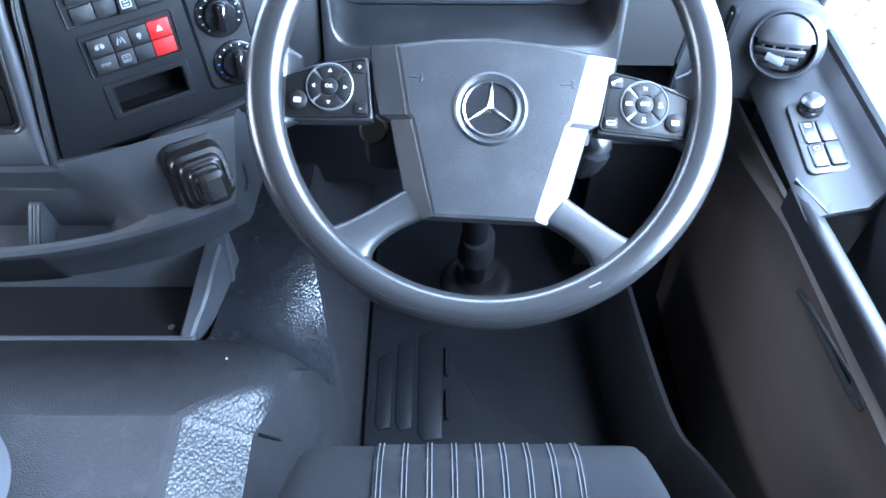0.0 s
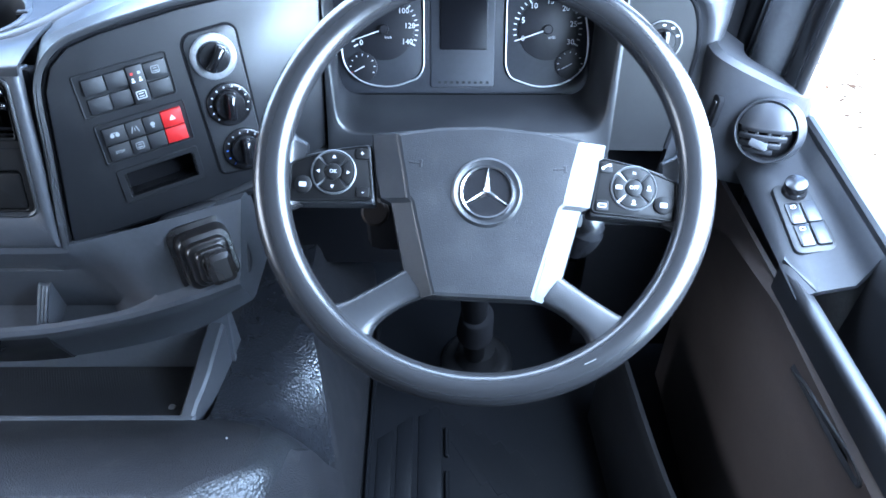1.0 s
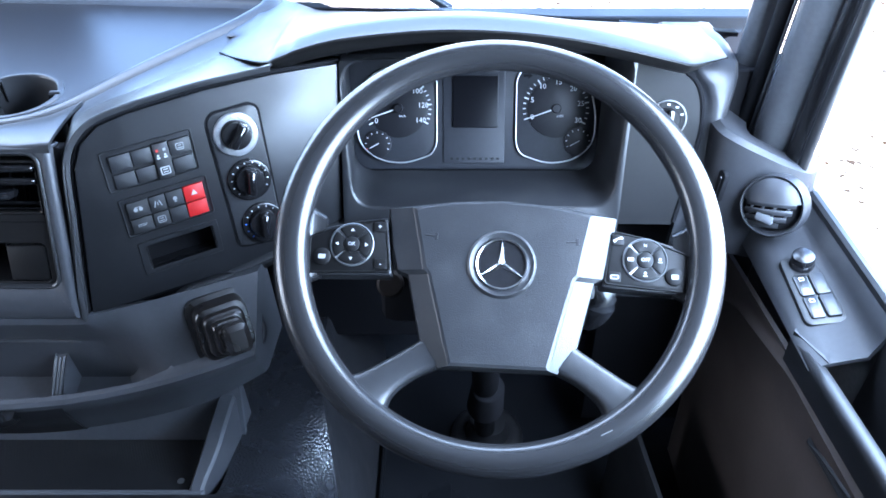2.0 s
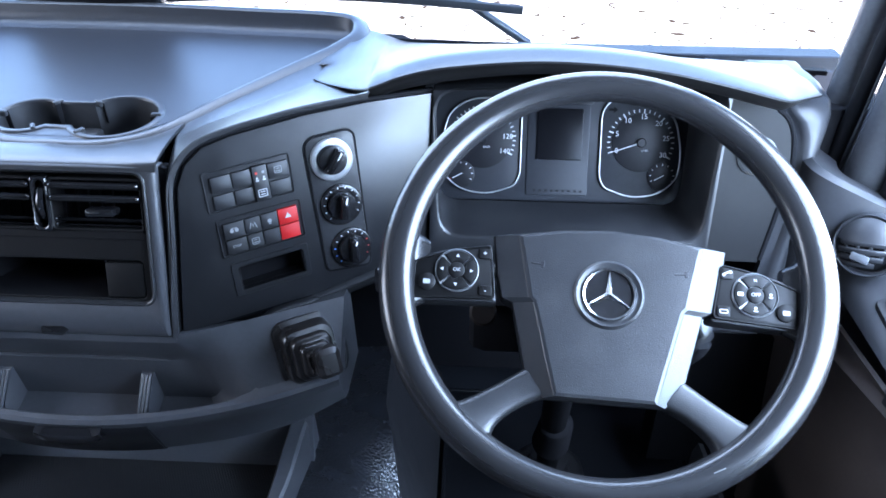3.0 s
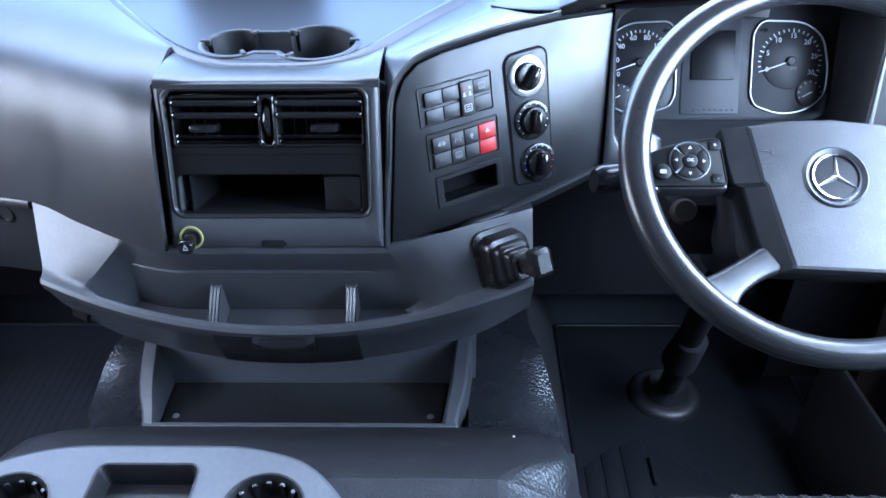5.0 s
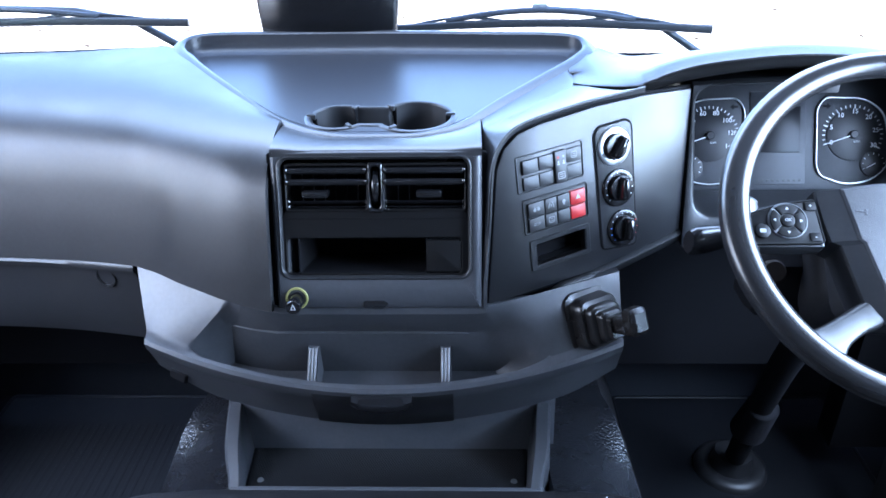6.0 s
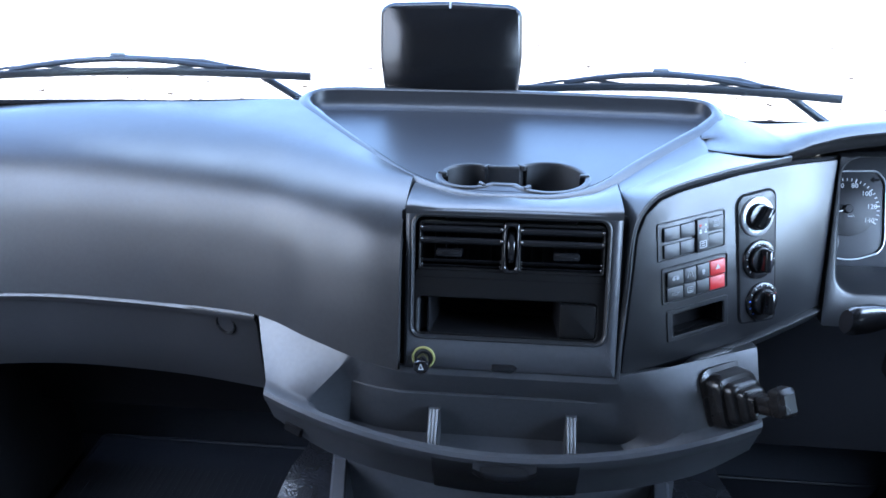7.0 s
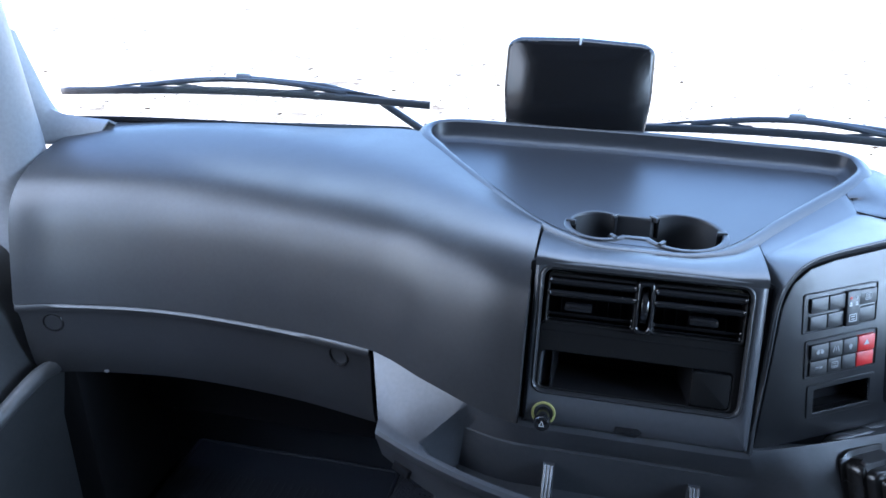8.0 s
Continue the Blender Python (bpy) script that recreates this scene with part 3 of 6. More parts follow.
for k in range(33):
    x = -1.0 + 2.0 * k / 32
    far = (1.085 - 0.085 * x * x) if abs(x) > 0.385 else 1.118
    if x > 0.385:
        back.append([(x, far - 0.006, 1.009), (x, far + 0.010, 1.008), (x, screen_y(x, 0.98) - 0.010, 0.960)])
    elif x < -0.385:
        back.append([(x, far - 0.006, 1.010), (x, far + 0.012, 1.014), (x, screen_y(x, 0.99) - 0.010, 1.012)])
    else:
        back.append([(x, far - 0.006, 0.980), (x, far + 0.012, 0.976), (x, screen_y(x, 0.99) - 0.010, 0.985)])
part("screen_seal", tube(spline([(-1.034, 1.000, 1.033), (-0.906, 1.030, 1.0315), (-0.694, 1.056, 1.0292), (-0.423, 1.076, 1.0245)], 8), 0.0060, 8), HOLE, dash, "thin black seal behind the passenger side")
part("screen_seal", tube(spline([(0.371, 1.0745, 1.0130), (0.495, 1.0650, 1.0140), (0.665, 1.0480, 1.0140), (0.835, 1.0290, 1.0110)], 8), 0.0036, 8), HOLE, dash, "thin black seal behind the hood")
part("screen_gasket", skin(back, 0.006), HOLE, dash, "black gasket along the foot of the windscreen")

# trim beside the lamp switch, and the panel that holds it
LP = plane((0.866, 0.862, 0.915), (1, -0.02, 0), (0, 0.30, 0.95))
lamp_edge = spline([(0.030, 0.0840, 0), (0.0425, 0.0740, 0), (0.0510, 0.0600, 0), (0.0565, 0.0390, 0), (0.0583, 0.0090, 0), (0.0535, -0.0260, 0), (0.0440, -0.0800, 0), (0.0350, -0.1250, 0)], 4)
lamp_poly = [(-0.047, -0.125), (-0.047, 0.108), (0.005, 0.0935)] + [(p.x, p.y) for p in lamp_edge]
part("panel_seal", tube([LP @ (p + Vector((0.0042, 0.0020, -0.001))) for p in lamp_edge], 0.0036, 8), HOLE, dash, "black seal line")
# upright end trim: a dark step, a bright bevel, a broad face that folds over the top
right = []
for v in (0.0882, 0.0881, 0.088, 0.080, 0.072, 0.064, 0.055, 0.045, 0.030, 0.010, -0.010, -0.035, -0.060, -0.095, -0.130, -0.165):
    e0 = lerp_table(((-0.165, 0.037), (-0.12, 0.045), (-0.034, 0.0594), (0.001, 0.0655), (0.039, 0.0632), (0.0645, 0.0560), (0.0768, 0.0470), (0.0885, 0.0350)), v)[0]
    e1 = lerp_table(((-0.165, 0.051), (-0.12, 0.060), (-0.054, 0.0721), (0.001, 0.0765), (0.050, 0.0735), (0.0719, 0.0640), (0.0812, 0.0540), (0.0885, 0.0440)), v)[0]
    e2 = lerp_table(((-0.165, 0.078), (-0.0615, 0.0888), (0.0128, 0.0940), (0.0576, 0.1025), (0.0885, 0.1060)), v)[0]
    row = [Vector(q) for q in ((e0, v, -0.012), (e0 + 0.0006, v, -0.003), (e1 - 0.0045, v, -0.0010), (e1 - 0.0020, v, 0.0030), (e1 + 0.0020, v, 0.0060), (e1 + 0.0065, v, 0.0068), ((e1 + e2) / 2, v, 0.0050), (e2 - 0.010, v, 0.0030), (e2 - 0.0085, v, 0.0010), (e2 - 0.001, v, -0.012), (e2, v, -0.06))]
    fold = {0.0882: Vector((0, 0.150, 0.006)), 0.0881: Vector((0, 0.060, 0.011)), 0.088: Vector((0, 0.012, 0.006))}
    right.append([LP @ q + fold.get(v, Vector()) for q in row])
part("end_trim", skin(right[::-1], 0.003), DOORPL, dash, "grey upright end trim with a bright bevel", 50)
lamp_panel = part("lamp_switch_panel", slab(lamp_poly, -0.01, 0.0, 0.002, LP), LAMPP, dash, "black panel with a lamp switch")
KN = LP @ at(0.0145, 0.0235) @ Matrix.Scale(0.94, 4)
lamp = part("lamp_switch", lathe([(0.027, -0.002), (0.027, 0.002), (0.0255, 0.0035), (0.024, 0.003), (0.0175, 0.0035), (0.0175, 0.012), (0.015, 0.0145)], KN, 36), LAMPP, lamp_panel, "black round rotary lamp switch")
part("grip", slab(rounded([(-0.004, -0.016), (0.004, -0.016), (0.004, 0.016), (-0.004, 0.016)], 0.003), 0.012, 0.024, 0.002, KN), GLOSS, lamp)
bm = bmesh.new()
for a in (20, 55, 90):
    box((-0.0022, -0.0012, 0), (0.0022, 0.0012, 0.0004), KN @ at(0.0215 * math.cos(radians(a)), 0.0215 * math.sin(radians(a)), 0.0032, 0), 0.0003, bm)
part("mark", bm, WHITE, lamp)
bm = lathe([(0.0275, -0.001), (0.0285, 0.0028), (0.0265, 0.003)], KN, 36)
part("trim_ring", bm, SATIN, lamp, "thin black ring")

# ---- switch panel ----
panel = thing("switch_panel", tuple(O_SW), "angled black switch panel with rocker switches and heater knobs", "switch panel")
SH_ = Matrix(((1, 0, 0, 0), (0.06, 1, 0, -0.0072), (0, 0, 1, 0), (0, 0, 0, 1)))


def holed(poly_, holes_, z0, z1, bev, m):
    """A plate with rounded edges and openings through it."""
    bm_ = rings([flat(poly_, z0), flat(poly_, z1 - bev), flat(inset(poly_, bev * 0.3), z1 - bev * 0.3), flat(inset(poly_, bev), z1)], m, False, False)
    edges_ = []
    for lp_ in [inset(poly_, bev)] + holes_:
        vs_ = [bm_.verts.new(m @ Vector((*p, z1))) for p in lp_]
        edges_ += [bm_.edges.new((vs_[i], vs_[(i + 1) % len(vs_)])) for i in range(len(vs_))]
    bmesh.ops.triangle_fill(bm_, use_beauty=True, edges=edges_)
    for lp_ in holes_:
        rings([flat(lp_, z1), flat(lp_, z0)], m, False, False, bm=bm_)
    bmesh.ops.remove_doubles(bm_, verts=bm_.verts, dist=1e-6)
    return bm_


sw_poly = [(0.006, -0.003), (0.0175, -0.002), (0.1765, 0.005), (0.250, 0.016), (0.338, 0.0315), (0.352, 0.135), (0.367, 0.2385), (0.281, 0.2415), (0.20, 0.2392), (0.1095, 0.2300), (0.075, 0.2225), (0.052, 0.2060), (0.0385, 0.1800), (0.028, 0.12)]
SLOT_P = [((SH_ @ Vector((p[0], p[1], 0))).x, (SH_ @ Vector((p[0], p[1], 0))).y) for p in rrect(0.083, 0.031, 0.002, 3, 0.1285, 0.0535)]
part("face", holed(sw_poly, [SLOT_P], -0.012, 0.0, 0.0025, SW), PANEL, panel, "matt black face plate")
bm = bezel(inset(sw_poly, -0.0045), inset(sw_poly, 0.003), -0.016, -0.006, SW, 0.001)
part("edge_gap", bm, HOLE, panel)

lip_ = []
for k in range(21):
    u = 0.150 + 0.200 * k / 20
    v = lerp_table(((0.0175, -0.002), (0.1765, 0.005), (0.250, 0.016), (0.338, 0.0315), (0.37, 0.037)), u)[0]
    g_ = smooth(0.150, 0.21, u)
    lip_.append([SW @ Vector((u, v + dv, dz)) for dv, dz in ((0.000, -0.010), (-0.0035, -0.004 + 0.004 * g_), (-0.007, -0.003 + 0.006 * g_), (-0.0100, -0.004 + 0.005 * g_), (-0.0200 - 0.004 * g_, -0.012), (-0.0300, -0.045))])
part("lower_lip", skin([r[::-1] for r in lip_], 0.003), DASH, panel, "rolled lower edge of the panel", 60)


SH = SW @ SH_


def icon(kind, f, parent, material=WHITE):
    """Small printed signs on a key."""
    bm = bmesh.new()
    if kind == "triangle":
        o = [(0.0045 * math.cos(radians(a)), 0.0045 * math.sin(radians(a))) for a in (90, 210, 330)]
        rings([flat(o, 0), flat(o, 0.0003)], f, bm=bm)
    elif kind == "road":
        for s in (-1, 1):
            box((-0.0006, -0.004, 0), (0.0006, 0.004, 0.0003), f @ at(s * 0.0032, 0, 0, s * 18), 0.0002, bm)
        box((-0.0005, -0.002, 0), (0.0005, 0.002, 0.0003), f, 0.0002, bm)
    elif kind == "axle":
        for x in (-0.003, 0.003):
            rings([flat(circle(0.0024, 12, x, 0.0), 0), flat(circle(0.0024, 12, x, 0.0), 0.0003)], f, bm=bm)
        box((-0.004, 0.0024, 0), (0.004, 0.0034, 0.0003), f, 0.0002, bm)
    elif kind == "lamp":
        rings([flat(circle(0.0026, 14), 0), flat(circle(0.0026, 14), 0.0003)], f, bm=bm)
        box((-0.0015, -0.0045, 0), (0.0015, -0.0028, 0.0003), f, 0.0002, bm)
    elif kind == "cab":
        bm.free()
        bm = bezel(rrect(0.0095, 0.0085, 0.0016, 2), rrect(0.0079, 0.0069, 0.0012, 2), 0, 0.0003, f, 0.0001)
        box((-0.0030, -0.0022, 0), (0.0030, -0.0012, 0.0003), f, 0.0002, bm)
        box((-0.0022, 0.0010, 0), (0.0022, 0.0018, 0.0003), f, 0.0002, bm)
    return part("sign", bm, material, parent, smooth=0)


KEYCAP = mat("keycap_plastic", (0.0125, 0.0128, 0.014), 0.44, grain=1000, bump=0.10)


def switch_block(outer_, cols, rows_, signs, red=None, tall=None):
    """A block of rocker switches, sunk in a dark frame: its outline, the columns' edges and the rows' (low, high)."""
    u0, v0, u1, v1 = outer_
    cx, cy, w, h = (u0 + u1) / 2, (v0 + v1) / 2, u1 - u0, v1 - v0
    frame_ = part("switch_frame", bezel(rrect(w + 0.003, h + 0.003, 0.003, 3, cx, cy), rrect(w - 0.001, h - 0.001, 0.002, 3, cx, cy), -0.001, 0.0016, SH, 0.0006, 0.010), PANEL, panel, "black frame round a block of rocker switches")
    part("frame_back", box((u0, v0, -0.012), (u1, v1, -0.0005), SH, 0.0005), HOLE, frame_)
    for c, (a, b) in enumerate(zip(cols, cols[1:])):
        for r, (lo_, hi_) in enumerate(rows_):
            if tall == c and r == 1:
                continue
            big = tall == c
            if big:
                lo_, hi_ = rows_[0][0] - 0.002, rows_[1][1] + 0.0015
            x, y, hh = (a + b) / 2, (lo_ + hi_) / 2, hi_ - lo_
            z1 = 0.0062 if big else (0.0030 if r == 0 else 0.0040)
            m_ = REDSW if red == c else (DARK if big else KEYCAP)
            poly_ = rrect(b - a - 0.0008, hh, 0.0010, 2, x, y)
            k = part("rocker_switch", slab(poly_, -0.006, z1, 0.0009, SH), m_, frame_, "red hazard rocker switch" if red == c else ("tall dark rocker switch with printed signs" if big else ""))
            s = signs.get((c, r))
            if big:
                for dx, m2 in ((-0.0042, REDPR), (0.0042, GREYPR)):
                    part("sign", box((-0.0016, -0.0014, 0), (0.0016, 0.0018, 0.0003), SH @ at(x + dx, y + hh * 0.30, z1), 0.0004), m2, k, smooth=0)
                    bm_ = box((-0.0020, -0.0030, 0), (0.0020, -0.0008, 0.0003), SH @ at(x + dx, y + hh * 0.14, z1), 0.0004)
                    lathe([(0.0014, 0), (0.0014, 0.0003)], SH @ at(x + dx, y + hh * 0.14 + 0.0010, z1), 10, bm_)
                    part("sign", bm_, WHITE, k, smooth=0)
                bm_ = bezel(rrect(0.0112, 0.0096, 0.0008, 2, x, y - hh * 0.27), rrect(0.0090, 0.0074, 0.0006, 2, x, y - hh * 0.27), z1 - 0.0002, z1 + 0.0003, SH, 0.0001)
                for dy in (-0.0016, 0.0016):
                    box((x - 0.0030, y - hh * 0.27 + dy - 0.0006, z1), (x + 0.0030, y - hh * 0.27 + dy + 0.0006, z1 + 0.0003), SH, 0.0002, bm_)
                part("sign", bm_, WHITE, k, smooth=0)
            elif s == "STOP":
                part("sign", lettering("STOP", 0.0046, SH @ at(x, y, z1 + 0.0003)), GREYPR, k, smooth=0)
            elif s:
                icon(s, SH @ at(x, y, z1 + 0.0002), k, WHITE if red == c else GREYPR)


switch_block((0.0680, 0.1455, 0.1715, 0.1935), (0.0750, 0.1000, 0.1240, 0.1432, 0.1690), ((0.1475, 0.1655), (0.1695, 0.1880)), {(3, 1): "cab"}, tall=2)
switch_block((0.0735, 0.0865, 0.1755, 0.1335), (0.0785, 0.1045, 0.1245, 0.1458, 0.1710), ((0.0885, 0.1070), (0.1085, 0.1285)), {(0, 1): "axle", (1, 1): "road", (2, 1): "lamp", (3, 1): "triangle", (0, 0): "STOP", (1, 0): "cab"}, red=3)
slot = part("card_slot", bezel(rrect(0.098, 0.044, 0.003, 3, 0.1275, 0.0535), rrect(0.083, 0.031, 0.002, 3, 0.1285, 0.0535), -0.001, 0.0015, SH, 0.0007, 0.002), PANEL, panel, "framed black card slot")
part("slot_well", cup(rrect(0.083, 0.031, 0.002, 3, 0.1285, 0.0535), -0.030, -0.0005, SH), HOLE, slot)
for i in range(9):
    for s in (0.0875, 0.1695):
        part("slot_tooth", box((s - 0.0016, 0.0395 + i * 0.0034, -0.012), (s + 0.0016, 0.0411 + i * 0.0034, 0.0008), SH, 0.0004), DARK, slot)
# heater knobs on their plate
kp = rounded([(0.197, 0.034), (0.255, 0.030), (0.2555, 0.206), (0.247, 0.2125), (0.200, 0.2090), (0.1925, 0.200)], 0.008)
knob_plate = part("knob_plate", slab(kp, -0.002, 0.0022, 0.0015, SW), DASH, panel, "raised plate with three heater knobs")
part("plate_gap", slab(inset(kp, -0.003), -0.003, 0.0006, 0.0005, SW), HOLE, knob_plate)
for i, (u, v, turn) in enumerate(((0.2235, 0.1795, -38), (0.2275, 0.1197, -8), (0.2325, 0.0594, -6))):
    f = SW @ at(u, v, 0.0022)
    ring = part("knob_dial", lathe([(0.0275, 0), (0.0272, 0.0022), (0.0255, 0.0034), (0.0195, 0.0030), (0.0190, 0.0010)], f, 40), SILVER if i == 0 else SATIN, knob_plate, "silver dial ring" if i == 0 else "black dial ring with white marks", 50)
    k = part("heater_knob", lathe([(0.0182, 0.0), (0.0182, 0.0075), (0.0172, 0.0092), (0.0120, 0.0100)], f, 36), SATIN, ring, "black rotary knob", 50)
    g = f @ at(0, 0, 0.009, turn)
    part("grip", rings([flat(rounded([(-0.0062, -0.0165), (0.0062, -0.0165), (0.0062, 0.0165), (-0.0062, 0.0165)], 0.004), 0), flat(rounded([(-0.0052, -0.0160), (0.0052, -0.0160), (0.0052, 0.0160), (-0.0052, 0.0160)], 0.004), 0.010), flat(rounded([(-0.003, -0.0140), (0.003, -0.0140), (0.003, 0.0140), (-0.003, 0.0140)], 0.0025), 0.0135)], g), GLOSS, k, "", 60)
    for j in range(11):
        a = radians(222 - 25.2 * j)
        col = WHITE if i < 2 or 2 < j < 8 else (BLUEPR if j <= 2 else REDPR)
        part("dial_mark", box((-0.0011, -0.0007, 0), (0.0011, 0.0007, 0.0004), f @ at(0.0224 * math.cos(a), 0.0224 * math.sin(a), 0.0032, math.degrees(a)), 0.0003), GREYPR if i == 0 else col, ring, smooth=0)

# ---- centre console ----
CO = plane((0, 0.625, 0.797), (1, 0, 0), (0, 0.325, 1))
console = thing("centre_console", (0, 0.70, 0.797), "black centre console with twin air vents and an empty radio slot", "console")
CEN = (-0.004, 0.1225)
outer = rrect(0.276, 0.2125, 0.002, 5, -0.001, 0.1058)
part("fascia", bezel(outer, rrect(0.252, 0.162, 0.014, 5, *CEN), -0.02, 0.004, CO, 0.003, 0.0), SHELF, console, "black fascia plate", 50)
crown = []
for k in range(29):
    x = -0.139 + 0.276 * k / 28
    yl, zl = tray_near(x) + 0.012, tray_z(tray_near(x)) - 0.0065
    yl = max(yl, 0.752)
    k2 = 0.005 * smooth(0.09, 0.14, abs(x))
    p0, p1, p2 = (CO @ Vector((x, v, w)) for v, w in ((0.2040, 0.0042), (0.2075 + k2 * 0.3, 0.0042), (0.2125 + k2 * 0.6, 0.0005)))
    crown.append([p0] + spline([p1, p2, p2.lerp(Vector((x, yl, zl)), 0.22) + Vector((0, 0, 0.0035)), p2.lerp(Vector((x, yl, zl)), 0.58) + Vector((0, 0, 0.0045)), Vector((x, yl, zl)), Vector((x, yl + 0.012, zl))], 4))
part("crown", skin(crown, 0.004), DASH, console, "rounded top edge of the fascia", 60)
part("edge_gap", bezel(rrect(0.290, 0.211, 0.004, 5, -0.001, 0.1035), rrect(0.270, 0.200, 0.002, 5, -0.001, 0.1035), -0.03, -0.006, CO, 0.001), HOLE, console)
part("bezel", bezel(rrect(0.258, 0.168, 0.016, 5, *CEN), rrect(0.246, 0.156, 0.011, 5, *CEN), 0.002, 0.0056, CO, 0.003, 0.010), DASH, console, "rounded satin bezel", 60)
slot_out, slot_in = rrect(0.247, 0.088, 0.008, 5, CEN[0], 0.0885), rrect(0.232, 0.048, 0.006, 5, -0.006, 0.0710)
insert = part("insert_plate", bezel(slot_out, slot_in, -0.012, -0.001, CO, 0.0015, 0.0), LAMPP, console, "recessed black insert")
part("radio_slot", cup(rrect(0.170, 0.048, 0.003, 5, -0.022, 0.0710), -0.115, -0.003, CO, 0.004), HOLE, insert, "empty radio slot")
part("slot_cheek", rings([[(-0.122, 0.047, -0.002), (-0.122, 0.095, -0.002), (-0.106, 0.093, -0.05), (-0.106, 0.049, -0.05)], [(-0.124, 0.047, -0.004), (-0.124, 0.095, -0.004), (-0.108, 0.093, -0.052), (-0.108, 0.049, -0.052)]], CO), SHELF, insert, "slanted grey side of the slot", 0)
part("blank_cover", slab(rrect(0.046, 0.044, 0.004, 4, 0.0865, 0.0705), -0.012, -0.0005, 0.002, CO), LAMPP, insert, "square blank cover")
part("seam", box((-0.124, 0.1215, -0.002), (0.116, 0.1223, 0.0003), CO, 0.0002), HOLE, insert)
for side in (-1, 1):
    x0, x1 = (-0.1205, -0.0130) if side < 0 else (0.0085, 0.1155)
    cx, w = (x0 + x1) / 2, x1 - x0
    vent = part("air_vent", bezel(rrect(w + 0.004, 0.064, 0.004, 4, cx, 0.163), rrect(w - 0.002, 0.057, 0.003, 4, cx, 0.163), -0.003, 0.001, CO, 0.0012, 0.02), LAMPP, console, "black air vent with level slats")
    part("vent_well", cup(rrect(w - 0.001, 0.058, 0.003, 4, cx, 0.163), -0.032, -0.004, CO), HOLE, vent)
    for y, deep, th in ((0.1865, 0.0040, 0.0046), (0.1715, 0.0040, 0.0046), (0.1440, -0.004, 0.0024), (0.1370, -0.004, 0.0016)):
        prof = [(-th * 0.5, -0.022), (-th, -0.006), (-th * 0.7, -0.001), (0.0, 0.001), (th * 0.7, 0.0), (th, -0.005), (th * 0.6, -0.022)]
        sl = CO @ at(0, y, deep) @ Matrix.Rotation(radians(-14), 4, "X")
        part("slat", rings([[(x, py, pz) for py, pz in prof] for x in (x0 + 0.003, x1 - 0.003)], sl), GLOSS, vent, "", 60)
        for x in (x0 + 0.002, x1 - 0.002):
            part("slat_pivot", box((x - 0.0016, y - 0.0026, deep - 0.010), (x + 0.0016, y + 0.0026, deep + 0.0022), CO, 0.0010), GLOSS, vent, "small glossy pivot")
    for i in range(6):
        x = x0 + 0.016 + (w - 0.032) * i / 5
        part("fin", box((x - 0.0007, 0.140, -0.031), (x + 0.0007, 0.189, -0.026), CO, 0.0004), HOLE, vent)
    part("vent_tab", slab(rrect(0.034, 0.0095, 0.003, 4, cx + (-0.015 if side < 0 else 0.006), 0.1550), -0.012, 0.0085, 0.003, CO), GLOSS, vent, "glossy slider tab")
wheel_f = CO @ at(-0.0022, 0.163)
slot_b = part("thumb_slot", bezel(rrect(0.0205, 0.066, 0.004, 4), rrect(0.0125, 0.056, 0.006, 4), -0.006, 0.0050, wheel_f, 0.0022, 0.012), GLOSS, console, "glossy upright frame between the vents", 50)
part("slot_back", slab(rrect(0.016, 0.060, 0.004, 4), -0.020, -0.012, 0.001, wheel_f), HOLE, slot_b)
bm = rings([[(r * math.cos(a), r * math.sin(a), z) for a in [2 * math.pi * k / 40 for k in range(40)]] for r, z in ((0.0255, -0.0040), (0.0270, -0.0015), (0.0270, 0.0015), (0.0255, 0.0040))], wheel_f @ at(0, 0, -0.020) @ Matrix.Rotation(radians(90), 4, "Y"))
part("thumb_wheel", bm, GLOSS, slot_b, "glossy vent thumb wheel", 40)
LI = CO @ at(-0.1120, 0.0140, 0.004)
lighter = part("lighter_socket", lathe([(0.0155, -0.004), (0.0155, 0.0015), (0.0148, 0.0024), (0.0125, 0.0022), (0.0120, -0.003)], LI, 32), YELLOW, console, "lighter socket with a yellow ring")
part("lighter_knob", lathe([(0.0085, -0.006), (0.0085, 0.018), (0.0105, 0.020), (0.0105, 0.026), (0.0095, 0.028), (0.0060, 0.0272)], LI @ Matrix.Rotation(radians(12), 4, "X"), 28), GLOSS, lighter, "black push-in lighter knob")
part("mark", lettering("Δ", 0.011, LI @ Matrix.Rotation(radians(12), 4, "X") @ at(0, 0, 0.0276)), WHITE, lighter, smooth=0)
part("badge", slab(rounded([(-0.022, 0.0005), (0.004, -0.0010), (0.012, 0.0060), (0.006, 0.0105), (-0.022, 0.0100)], 0.002), 0.003, 0.0056, 0.0012, CO), GLOSS, console, "small dark badge plate")

# ---- instrument cluster ----
CL = plane((0.624, 0.930, 0.894), (1, 0, 0), (0, 0.45, 0.89))
cluster = thing("instrument_cluster", (0.624, 0.93, 0.82), "dark instrument cluster with two dials and a blank display", "instrument cluster")
part("back_plate", slab(rrect(0.400, 0.205, 0.03, 6, 0.003, 0.038), -0.02, -0.003, 0.002, CL), DIALM, cluster, "dark dial plate")


# the moulded well round it, open towards the driver
front = rounded([(0.4575, 0.846), (0.8040, 0.846), (0.8180, 1.040), (0.4480, 1.028)], 0.030, 6)
rear = rounded([(0.4500, 0.842), (0.7980, 0.842), (0.8100, 1.030), (0.4400, 1.022)], 0.030, 6)
outer = rounded([(0.4420, 0.800), (0.8140, 0.800), (0.8230, 1.046), (0.4450, 1.030)], 0.004, 6)


